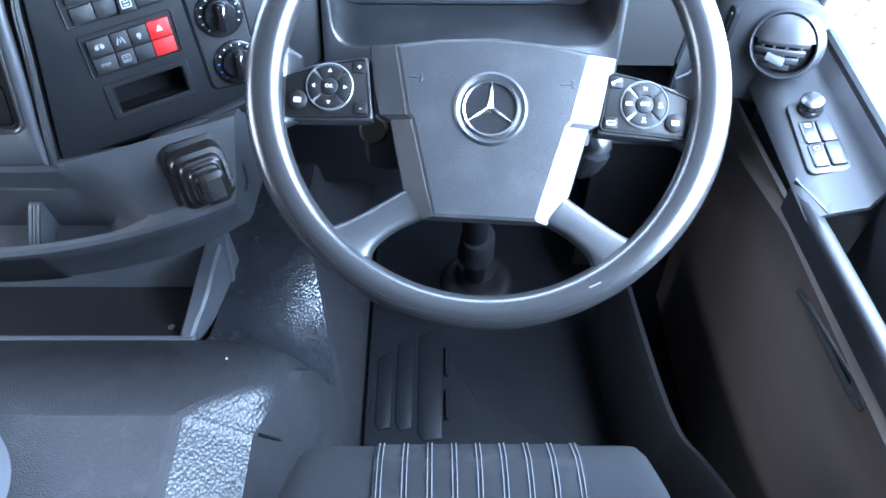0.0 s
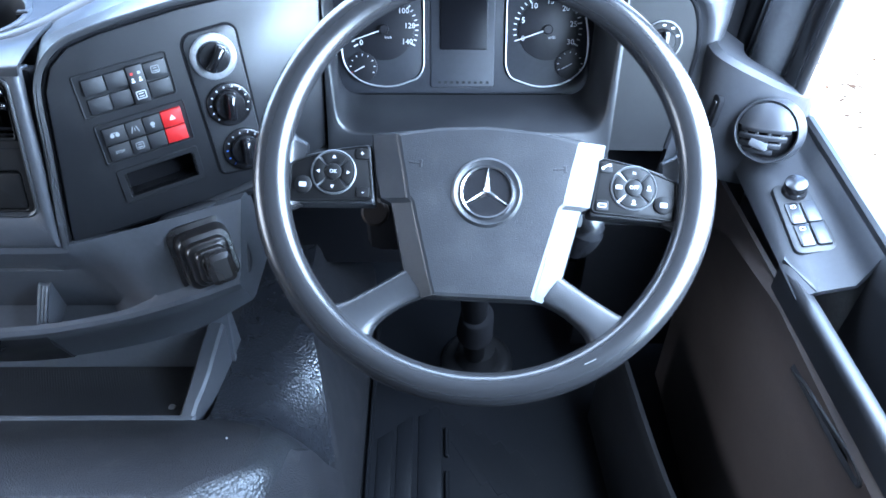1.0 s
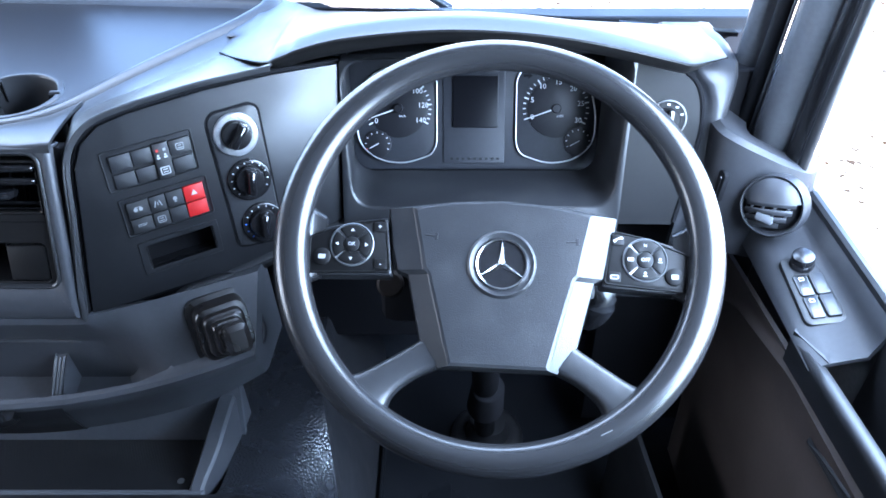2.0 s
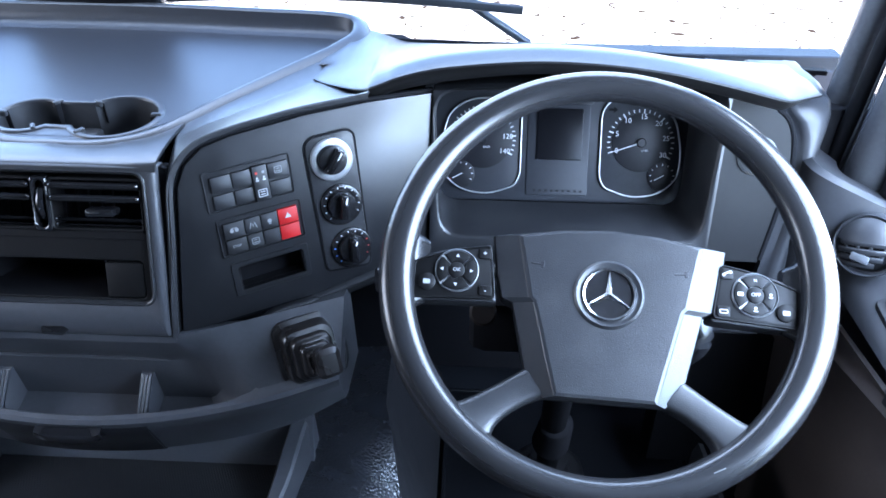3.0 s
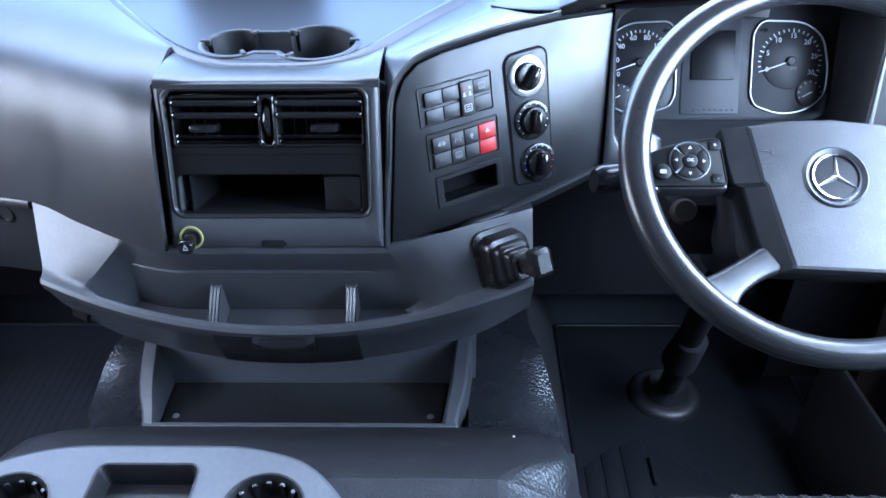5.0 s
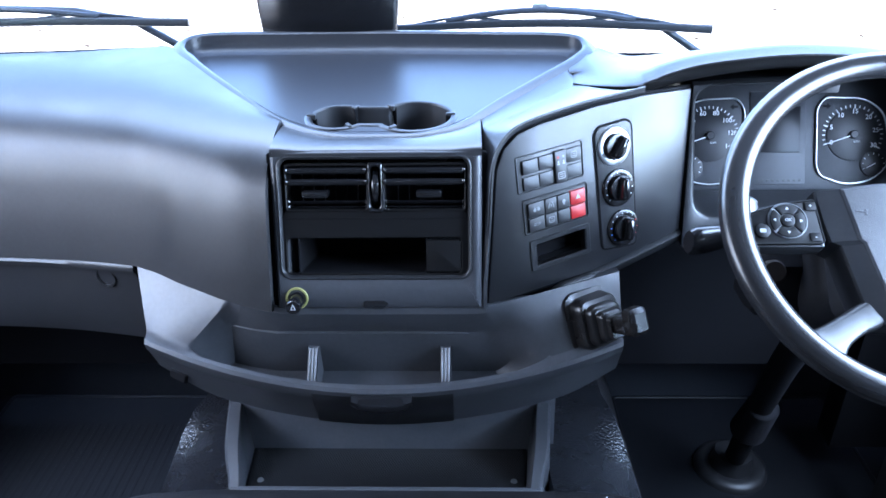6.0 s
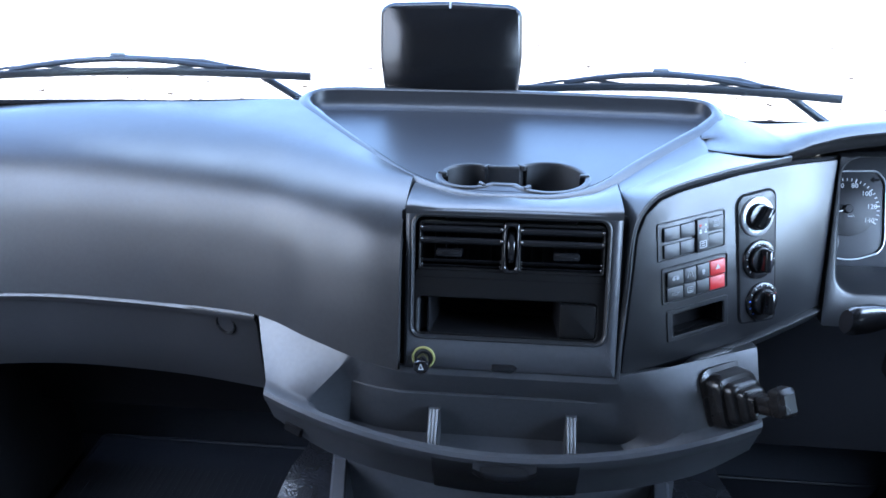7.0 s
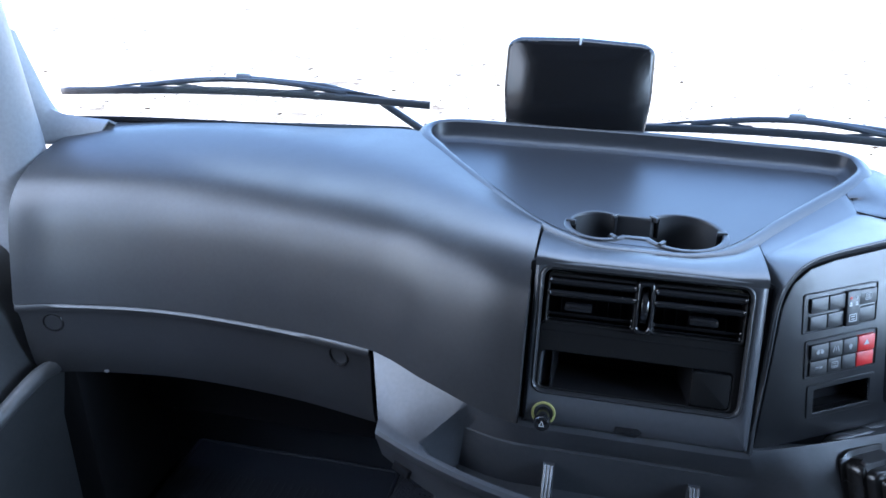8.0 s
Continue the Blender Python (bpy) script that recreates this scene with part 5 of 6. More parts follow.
for x in (-0.100, 0.087):
    lp = [(0.592, 0.662), (0.660, 0.662), (0.655, 0.716), (0.634, 0.7235), (0.600, 0.694)]
    lp = rounded(lp, 0.004, 3)
    bm = rings([[(x + (0.0075 if s > 0 else -0.0075) * k, y, z) for y, z in (lp if k < 0.99 else inset(lp, -0.0015))] for s, k in ((-1, 1.0), (-1, 0.8), (1, 0.8), (1, 1.0))])
    divider = part("divider", bm, SHELF, shelf, "upright ribbed divider", 50)
    for dx in (-0.0045, 0.0, 0.0045):
        part("rib", tube([(x + dx, 0.6315, 0.7225), (x + dx, 0.5965, 0.6935), (x + dx, 0.5905, 0.676)], 0.0018, 6, up=(1, 0, 0)), SHELF, divider)
dr = []
for k in range(13):
    x = -0.098 + 0.196 * k / 12
    ry_, rz_ = rim_y(x), rim_z(x)
    dr.append([(x, ry_ - 0.0005, rz_ - 0.014), (x, ry_ + 0.002, rz_ - 0.031), (x, ry_ + 0.0255, rz_ - 0.087), (x, ry_ + 0.044, rz_ - 0.1005)])
drawer = part("drawer", skin(dr[::-1], 0.004), PANEL, shelf, "dark pull-out drawer front")
hd = []
for k in range(13):
    s = k / 12
    x = -0.042 + 0.084 * s
    d = math.sin(math.pi * s) ** 0.6
    hd.append([(x, 0.574, 0.684), (x, 0.566, 0.681 - 0.004 * d), (x, 0.567, 0.678 - 0.015 * d), (x, 0.576, 0.672 - 0.017 * d)])
part("drawer_handle", skin(hd, 0.003), GLOSS, drawer, "curved black lip handle", 60)
part("end_slot", box((-0.016, -0.010, -0.004), (0.016, 0.006, 0.003), plane((-0.306, 0.640, 0.668), (1, -0.45, -0.15), (0, 0.30, 0.95)), 0.003), HOLE, shelf, "dark slot in the shelf end")

# ---- open bin below the shelf ----
bin_ = thing("storage_bin", (-0.01, 0.66, 0.47), "open dark grey bin with a black rubber mat", "storage bin")
bl, br = -0.239, 0.222


def floor_x(side, y):
    """Where the bin's floor ends at its two sides."""
    return lerp_table(((0.594, -0.227, 0.206), (0.76, -0.252, 0.224)), y)[0 if side < 0 else 1]


def bin_side(s):
    """One flared cheek of the bin, with a broad upper edge."""
    loops = []
    for k in range(9):
        y = 0.594 + 0.175 * k / 8
        fx, zt = floor_x(s, y), lerp_table(((0.594, 0.484), (0.63, 0.500), (0.67, 0.516), (0.715, 0.527), (0.78, 0.536)), y)[0]
        fz = 0.470 - 0.232 * (y - 0.600)
        w = 0.012 + 0.010 * smooth(0.594, 0.66, y)
        loops.append([(fx, y, fz), (fx + s * 0.4 * w, y, zt - 0.004), (fx + s * (0.4 * w + 0.003), y, zt), (fx + s * (w + 0.008), y, zt - 0.001), (fx + s * (w + 0.012), y, zt - 0.006), (fx + s * (w + 0.016), y, 0.43), (fx + s * 0.002, y, 0.42)])
    return rings(loops)


part("side", bin_side(-1), SHELF, bin_, "flared side wall", 30)
part("side", bin_side(1), SHELF, bin_, "flared side wall", 30)
part("lip", box((bl - 0.012, 0.588, 0.474), (br + 0.012, 0.601, 0.484), bev=0.004), BINPL, bin_, "front lip")
part("back", rings([[(bl - 0.04, 0.715, 0.42), (br + 0.04, 0.715, 0.42), (br + 0.042, 0.765, 0.67), (bl - 0.04, 0.765, 0.67)], [(bl - 0.04, 0.725, 0.42), (br + 0.04, 0.725, 0.42), (br + 0.042, 0.775, 0.67), (bl - 0.04, 0.775, 0.67)]]), BINPL, bin_, "back wall", 0)


def bin_floor(e, lift):
    return [(floor_x(-1, 0.600) + e, 0.600 + e, 0.462 + lift), (floor_x(1, 0.600) - e, 0.600 + e, 0.462 + lift), (floor_x(1, 0.717) - e, 0.717 - e * 0.5, 0.434 + lift), (floor_x(-1, 0.717) + e, 0.717 - e * 0.5, 0.434 + lift)]


part("base", rings([bin_floor(0.0, 0.0), bin_floor(0.0, 0.008)]), DARK, bin_, "", 0)
BINMAT = mat("bin_mesh_mat", (0.007, 0.0072, 0.008), 0.6, spec=0.25)
STUD = mat("mat_studs", (0.0085, 0.0088, 0.010), 0.42, spec=0.2)
part("rubber_mat", rings([bin_floor(0.003, 0.0085), bin_floor(0.003, 0.0125)]), BINMAT, bin_, "black dimpled rubber mat", 0)
bm = bmesh.new()
for i in range(26):
    y = 0.6075 + 0.0042 * i
    for j in range(110):
        x = bl - 0.013 + 0.0042 * (j + 0.5 * (i % 2))
        z = 0.462 - 0.028 * (y - 0.600) / 0.117 + 0.0124
        if x > floor_x(1, y) - 0.008 or x < floor_x(-1, y) + 0.008:
            continue
        r = 0.0014
        v = [bm.verts.new(p) for p in ((x - r, y, z), (x, y - r, z), (x + r, y, z), (x, y + r, z), (x, y, z + 0.0011))]
        for k in range(4):
            bm.faces.new((v[k], v[(k + 1) % 4], v[4]))
tagged(part("stud", bm, STUD, bin_, "fine raised studs of the mat", 0), "fine raised studs of the mat", kind="stuff")
for x in (bl + 0.030, br - 0.032):
    part("screw", lathe([(0.006, 0), (0.005, 0.003)], pose(x, 0.622, 0.4685), 12), DIMSIL, bin_, "small bright screw")

# ---- gear selector on the shelf's end ----
gear = thing("gear_selector", (0.285, 0.66, 0.74), "black gear lever with a folded rubber boot", "gear lever")
GF = plane((0.286, 0.670, 0.748), (0.86, 0.51, 0.0), (-0.22, 0.37, 0.90))
part("base_frame", bezel(rrect(0.112, 0.120, 0.035, 5, 0, -0.002), rrect(0.090, 0.098, 0.022, 5), -0.012, 0.004, GF, 0.004, 0.004), PANEL, gear, "rounded black surround", 50)
part("base_floor", slab(rrect(0.094, 0.102, 0.022, 5), -0.012, -0.003, 0.001, GF), DARK, gear)
prof = []
for z, w, h, dy in ((-0.004, 0.082, 0.090, 0), (0.004, 0.086, 0.094, 0), (0.007, 0.085, 0.092, 0), (0.008, 0.076, 0.084, 0), (0.012, 0.080, 0.087, 0), (0.015, 0.079, 0.085, 0), (0.0165, 0.068, 0.074, -0.001), (0.034, 0.066, 0.070, -0.002), (0.0375, 0.062, 0.066, -0.002), (0.0385, 0.052, 0.056, -0.003), (0.049, 0.051, 0.054, -0.003), (0.052, 0.047, 0.050, -0.003), (0.053, 0.038, 0.042, -0.004), (0.062, 0.037, 0.041, -0.004), (0.065, 0.034, 0.037, -0.004), (0.066, 0.028, 0.031, -0.005), (0.074, 0.026, 0.029, -0.005)):
    prof.append(flat(rrect(w, h, 0.22 * w, 5, 0.0, dy), z))
BOOT = mat("boot_rubber", (0.0085, 0.0075, 0.0072), 0.30, grain=600, bump=0.06, wear=0.15, wear_col=(0.025, 0.022, 0.02), wear_scale=18, ruff=0.06)
part("boot", rings(prof, GF), BOOT, gear, "stepped rubber boot", 45)
part("lever", box((-0.010, -0.013, 0.068), (0.014, 0.009, 0.100), GF, 0.004), BOOT, gear, "short black lever")
part("knob", box((-0.014, -0.0125, 0.096), (0.015, 0.0235, 0.121), GF, 0.006), BOOT, gear, "glossy black knob")

# ---- engine tunnel between the seats ----
tunnel = thing("engine_tunnel", (0, 0.4, 0.17), "black pebbled engine tunnel cover with a raised step", "engine tunnel")


def tunnel_row(y):
    """Half section from the middle outwards, at y."""
    top = lerp_table(((-0.8, 0.615), (0.396, 0.613), (0.400, 0.6148), (0.403, 0.6142), (0.430, 0.600), (0.516, 0.552), (0.590, 0.484), (0.62, 0.462), (0.75, 0.450), (1.2, 0.440)), y)[0]
    edge = 0.386 - 0.05 * smooth(0.6, 1.0, y)
    hi = 1.0 - smooth(0.395, 0.468, y)
    low = min(top, 0.405) if 0.592 < y < 0.80 else top
    a = [(0.0, low), (0.12, low), (0.232, low), (0.250, top), (0.280 + 0.055 * (1 - hi), top), (0.292 + 0.056 * (1 - hi), top - 0.004 * hi - 0.002 * (1 - hi))]
    b = []
    for k in range(1, 8):
        q = k / 7
        sx, sz = 0.292 + 0.071 * q, top - 0.004 - 0.048 * q                                                                # the straight sloping edge of the step
        rx_, rz_ = 0.350 + 0.034 * math.sin(q * math.pi / 2), top - 0.036 + 0.034 * math.cos(q * math.pi / 2)    # the rolled edge further forward
        b.append((rx_ + (sx - rx_) * hi, rz_ + (sz - rz_) * hi))
    c = [(edge + 0.002 + 0.010 * (1 - hi), min(top - 0.04, 0.500 - 0.03 * hi)), (edge + 0.026, 0.40), (0.436, 0.34), (0.446, 0.24), (0.449, 0.165)]
    # beside the bin the shoulder slopes outwards to an edge that climbs forward
    fw, yk = smooth(0.545, 0.615, y), min(0.86, max(0.58, y)) - 0.6
    kx, kz = 0.425 - 0.25 * yk, min(0.330 + 0.665 * yk, top + 0.004)
    slope = a[:4] + [(0.258, top), (0.268, top - 0.001)]
    slope += [(0.268 + (kx - 0.268) * k / 7, top - 0.001 + (kz - top + 0.001) * (k / 7) ** 2.2) for k in range(1, 8)]
    slope += [(kx + 0.006, kz - 0.012), (kx + 0.011, kz - 0.036), ((kx + 0.458) / 2, (kz + 0.17) / 2), (0.447, 0.22), (0.449, 0.165)]
    return [(p[0] + (q[0] - p[0]) * fw, p[1] + (q[1] - p[1]) * fw) for p, q in zip(a + b + c, slope)]


rows = []
for y in [-0.80 + 0.06 * k for k in range(19)] + [0.33, 0.36, 0.38, 0.392, 0.398, 0.401, 0.404, 0.41, 0.42, 0.43, 0.44, 0.45, 0.46, 0.475, 0.49, 0.51, 0.53, 0.56, 0.58, 0.590, 0.593, 0.61, 0.64, 0.68, 0.72, 0.76, 0.798, 0.802, 0.85, 0.90, 0.95, 1.0, 1.08, 1.16]:
    h = tunnel_row(y)
    rows.append([(-x, y, z) for x, z in reversed(h[1:])] + [(x, y, z) for x, z in h])
rows = rows[::-1]
n_ = len(rows[0])
fore = [r for r in rows if r[0][1] > 0.589]      # beside the bin, where the whole shoulder is pebbled
aft = [r for r in rows if r[0][1] < 0.5925]
part("cover", skin([r[12:n_ - 12] for r in aft], 0.006), TUNNEL, tunnel, "fine-grained black cover", 12)
part("front_cover", skin([r[14:n_ - 14] for r in fore], 0.006), TUNNEL, tunnel, "fine-grained black cover", 12)
for lo_, hi_ in ((5, 13), (n_ - 13, n_ - 5)):
    part("edge", skin([r[lo_:hi_] for r in aft], 0.006), PEBBLE, tunnel, "pebbled sloping edge", 40)
for lo_, hi_ in ((5, 15), (n_ - 15, n_ - 5)):
    part("shoulder", skin([r[lo_:hi_] for r in fore], 0.006), SHOULDER, tunnel, "pebbled rolled shoulder", 50)
for lo_, hi_ in ((0, 6), (n_ - 6, n_)):
    part("side", skin([r[lo_:hi_] for r in rows], 0.006), TUNNEL, tunnel, "dark speckled side", 40)
part("seam", tube(spline([(0.3685, 0.408, 0.553), (0.380, 0.420, 0.517), (0.3945, 0.440, 0.455)], 5), 0.0022, 8), HOLE, tunnel, "dark seam in the cover")
bm = bmesh.new()
bmesh.ops.create_icosphere(bm, subdivisions=1, radius=0.0018, matrix=Matrix.Translation((0.309, 0.516, 0.5535)))
part("crumb", bm, WHITE, tunnel, "white crumb of dust", 0)

# ---- cup tray on the tunnel ----
cupt = thing("cup_tray", (-0.13, 0.28, 0.61), "light grey plastic cup tray with two cups and a pocket", "cup tray")
cto = rounded([(-0.375, 0.02), (0.118, 0.02), (0.118, 0.335), (0.060, 0.402), (-0.02, 0.425), (-0.24, 0.425), (-0.320, 0.402), (-0.375, 0.335)], 0.035, 6)
bm = bmesh.new()
edges = []
TZ = 0.648
holes = [circle(0.047, 28, -0.275, 0.335), circle(0.047, 28, 0.015, 0.335), rrect(0.120, 0.120, 0.012, 6, -0.130, 0.335)]
for lp in [inset(cto, 0.006)] + holes:
    vs = [bm.verts.new((x, y, TZ)) for x, y in lp]
    edges += [bm.edges.new((vs[i], vs[(i + 1) % len(vs)])) for i in range(len(vs))]
bmesh.ops.triangle_fill(bm, use_beauty=True, edges=edges)
part("top", bm, TRAYPL, cupt, "pale grey top", 0)
part("rim", rings([flat(inset(cto, -0.008), 0.612), flat(cto, TZ - 0.006), flat(inset(cto, 0.002), TZ - 0.001), flat(inset(cto, 0.0065), TZ)], None, False, False), TRAYPL, cupt, "rounded pale grey edge", 60)
for i, lp in enumerate(holes):
    part("cup_well" if i < 2 else "pocket", rings([flat(inset(lp, -0.0012), TZ + 0.0012), flat(inset(lp, 0.001), TZ + 0.0005), flat(inset(lp, 0.003), TZ - 0.003), flat(inset(lp, 0.007), 0.619)], None, False, True), DARK, cupt, "dark round well" if i < 2 else "dark square pocket", 40)
for cx in (-0.275, 0.015):
    for i in range(7):
        a = radians(20 + i * 24)
        part("rib", box((-0.002, -0.0035, 0.620), (0.003, 0.0035, TZ - 0.006), at(cx + 0.040 * math.cos(a), 0.335 + 0.040 * math.sin(a), 0, math.degrees(a)), 0.001), SATIN, cupt)

# ---- footwells: ribbed rubber mats ----


def floor_mat(x0, x1, y0, y1, label, rubber):
    t = thing("floor_mat", ((x0 + x1) / 2, (y0 + y1) / 2, 0.17), label, "floor mat", "rubber floor mats")
    part("sheet", box((x0, y0, 0.170), (x1, y1, 0.178), bev=0.004), rubber, t)
    part("edge", bezel(rrect(x1 - x0, y1 - y0, 0.012, 3, (x0 + x1) / 2, (y0 + y1) / 2), rrect(x1 - x0 - 0.018, y1 - y0 - 0.018, 0.008, 3, (x0 + x1) / 2, (y0 + y1) / 2), 0.176, 0.1815, None, 0.002), rubber, t, "raised mat edge")
    return t


dm = floor_mat(0.456, 0.955, 0.30, 1.159, "worn black rubber mat with raised ribs in the driver's footwell", RUBBER)
for x, y0, y1, w in ((0.488, 0.60, 0.77, 0.014), (0.525, 0.60, 0.80, 0.015), (0.572, 0.58, 0.82, 0.022)):
    lp = [(x - w, y0 + 0.015), (x - w * 0.4, y0), (x + w, y0 + 0.006), (x + w, y1), (x - w, y1 - 0.02)]
    part("rib", slab(lp, 0.176, 0.1805, 0.0025), RUBBER, dm, "raised rib")
for k in range(6):
    x, y = 0.625 + 0.030 * k, 0.80 - 0.020 * k
    part("rib", box((-0.010, -0.095, 0.176), (0.010, 0.095, 0.1788), at(x, y - 0.06, 0, 30), 0.0015), RUBBER, dm, "slanting rib")
for k in range(2):
    part("rib", box((0.600, 0.62 + 0.09 * k, 0.177), (0.608, 0.68 + 0.09 * k, 0.187), bev=0.002), RUBBER, dm)
pm = floor_mat(-0.98, -0.46, 0.20, 1.159, "black ribbed rubber mat in the passenger footwell", RUBBER_LIFTED)
for k in range(26):
    x = -0.955 + 0.0188 * k
    part("rib", box((x, 0.24, 0.177), (x + 0.007, 1.06, 0.1787), bev=0.0006), RUBBER_LIFTED, pm)
# ---- driver's seat cushion ----
seat = thing("driver_seat", (0.625, 0.15, 0.45), "dark cloth driver's seat with pale pinstripes", "seat")


def cushion_z(x, y):
    ax = max(0.0, abs(x - 0.622) - 0.162)
    e = max(0.0, (y - 0.285) / 0.045)
    return 0.702 - 0.026 * min(1.0, e) ** 2.4 - 14.0 * ax * ax


rows = []
for i in range(41):
    x = 0.412 + 0.420 * i / 40
    r = []
    edge = 0.334 - 37.0 * max(0.0, abs(x - 0.622) - 0.162) ** 2
    for j in range(25):
        u = j / 24
        if u < 0.75:
            y = -0.18 + (edge + 0.18) * (u / 0.75)
            z = cushion_z(x, y + 0.334 - edge) if y > 0.1 else cushion_z(x, y)
        else:
            k = (u - 0.75) / 0.25
            y = edge + 0.012 * math.sin(math.pi * k) - 0.03 * k
            z = cushion_z(x, 0.334) - 0.10 * k
        r.append((x, y, z))
    rows.append(r)
part("cushion", skin(rows, 0.02), SEATS, seat, "grey cloth bolsters", 70)
mid = []
for i in range(21):
    x = 0.523 + 0.208 * i / 20
    r = []
    for j in range(25):
        u = j / 24
        if u < 0.75:
            y = -0.17 + (0.3350 + 0.17) * (u / 0.75)
            z = cushion_z(x, y) + 0.0022
        else:
            k = (u - 0.75) / 0.25
            y, z = 0.3355 + 0.012 * math.sin(math.pi * k) - 0.03 * k, cushion_z(x, 0.334) - 0.10 * k + 0.001
        r.append((x, y, z))
    mid.append(r)
part("centre_panel", skin(mid, 0.003), SEATC, seat, "dark striped centre cloth", 70)
for k in range(9):
    for d in (-0.0022, 0.0022):
        x = 0.529 + 0.0245 * k + d
        path = [(x, -0.16 + 0.496 * j / 20, cushion_z(x, -0.16 + 0.496 * j / 20) + 0.0031) for j in range(21)] + [(x, 0.3425, cushion_z(x, 0.334) - 0.02), (x, 0.3465, cushion_z(x, 0.334) - 0.06)]
        part("stripe", tube(path, 0.00045, 6), STITCH, seat, "pale woven stripe")
part("base", box((0.46, -0.15, 0.17), (0.79, 0.28, 0.57), bev=0.03), DARK, seat, "black seat base")

# ---- driver's door ----
door = thing("door_driver", (1.05, 0.3, 0.30), "grey driver's door with armrest, air vent and switches", "door")


def door_sec(y, top=True):
    d = smooth(0.55, 0.66, y)
    return [(1.100, 0.800), (1.080, 0.857), (1.070, 0.860), (1.064, 0.854), (1.060, 0.838), (1.052, 0.823 + 0.10 * (y - 0.65)), (1.015, 0.815 + 0.12 * (y - 0.65)), (0.998, 0.806 + 0.10 * (y - 0.65)), (0.992, 0.790)]


rows = [[(x, y, z) for x, z in door_sec(y)] for y in [0.545 + 0.30 * k / 12 for k in range(13)]]
part("top_ledge", skin(rows, 0.006), DOORPL, door, "sloped grey ledge under the window", 60)
rows = []
for k in range(25):
    y = 0.545 - 0.90 * k / 24
    rows.append([(1.100, y, 0.800), (1.080, y, 0.857), (1.070, y, 0.860), (1.064, y, 0.854), (1.063, y, 0.820), (1.062, y, 0.760), (1.060, y, 0.700)])
part("rear_panel", skin(rows[::-1], 0.006), DARK, door, "dark upper door panel", 60)
rows = []
for k in range(33):
    y = 0.600 - 0.90 * k / 32
    w = 0.030 * smooth(0.60, 0.53, y)
    up = 0.10 * (0.53 - y)
    rows.append([(0.996, y, 0.760 + up), (0.9955, y, 0.790 + up), (0.9965, y, 0.7965 + up), (0.9990, y, 0.799 + up), (1.002 + w * 0.2, y, 0.797 + up), (1.006, y, 0.770 + up), (1.014, y, 0.700)])
part("armrest_rail", skin(rows[::-1], 0.003), DARK, door, "long dark pull rail", 60)
part("pull_pocket", box((1.012, -0.30, 0.690), (1.064, 0.545, 0.705), bev=0.004), HOLE, door, "dark pull pocket")
part("ledge_cap", rings([[(0.994, 0.60, 0.80), (1.012, 0.625, 0.800), (1.020, 0.560, 0.806), (1.012, 0.545, 0.803)], [(0.994, 0.60, 0.77), (1.012, 0.625, 0.77), (1.020, 0.560, 0.77), (1.012, 0.545, 0.77)]]), DOORPL, door, "", 0)
rows = []
for k in range(41):
    y = 0.90 - 1.20 * k / 40
    e = lerp_table(((-0.3, 0.800), (0.318, 0.763), (0.576, 0.748), (0.75, 0.705), (0.84, 0.655), (0.90, 0.60)), y)[0]
    rows.append([(0.9965, y, 0.770 + 0.10 * (0.53 - y)), (1.004, y, e + 0.010), (1.000, y, e + 0.002), (0.996, y, e - 0.004), (1.004, y, e - 0.014), (1.014, y, e - 0.10), (1.026, y, 0.40), (1.030, y, 0.18)])
part("lower_panel", skin(rows[::-1], 0.006), DOORDK, door, "dark brown-black lower door panel", 50)
g = plane((1.0065, 0.432, 0.722), (0, -0.98, 0.19), (-0.10, 0.19, 0.97))
dish_ = rounded([(-0.090, -0.002), (0.050, -0.014), (0.086, -0.012), (0.092, 0.002), (0.070, 0.012), (-0.050, 0.006)], 0.010)
part("pocket_recess", rings([flat(dish_, -0.004), flat(dish_, 0.0030), flat(inset(dish_, 0.002), 0.0036), flat(inset(dish_, 0.006), 0.0020), flat(inset(dish_, 0.010), 0.0010)], g), DASH, door, "shallow slanted grip recess", 80)

# vent pod at the door's front corner
pod_plan = spline([(0.962, 0.905, 0), (0.946, 0.855, 0), (0.947, 0.822, 0), (0.964, 0.803, 0), (0.994, 0.788, 0), (1.028, 0.780, 0), (1.056, 0.788, 0), (1.076, 0.808, 0)], 4)


def pod_top(x):
    return lerp_table(((0.94, 0.938), (0.99, 0.922), (1.03, 0.907), (1.06, 0.893), (1.10, 0.880)), x)[0]


pod = []
for k in range(13):
    s = k / 12
    bulge = 0.004 * math.sin(math.pi * s)
    pod.append([(p.x - bulge * 0.6, p.y - bulge + 0.012 * s, 0.770 + (pod_top(p.x) - 0.770) * s) for p in pod_plan])
top_l = [tuple(p) for p in pod[-1]]
pod.append([(x * 0.97 + 1.03 * 0.03, y * 0.97 + 0.86 * 0.03, z + 0.0005) for x, y, z in top_l])
pod.append([(x * 0.80 + 1.03 * 0.20, y * 0.80 + 0.86 * 0.20, z - 0.004) for x, y, z in top_l])
pod.append([(x * 0.45 + 1.03 * 0.55, y * 0.45 + 0.88 * 0.55, z * 0.5 + 0.447) for x, y, z in top_l])
pod_o = part("vent_pod", skin(pod, 0.006), DOORPL, door, "bulging grey vent pod with a chamfered top", 32)
VF = plane((0.9997, 0.759, 0.8675), (0.72, -0.69, 0.0), (0.22, 0.28, 0.93)) @ at(0.003, 0.004) @ Matrix.Scale(0.80, 4)
ring = part("vent_ring", lathe([(0.052, -0.03), (0.051, 0.001), (0.049, 0.0035), (0.046, 0.002), (0.0445, -0.012)], VF, 44), DOORPL, pod_o, "round vent surround", 60)
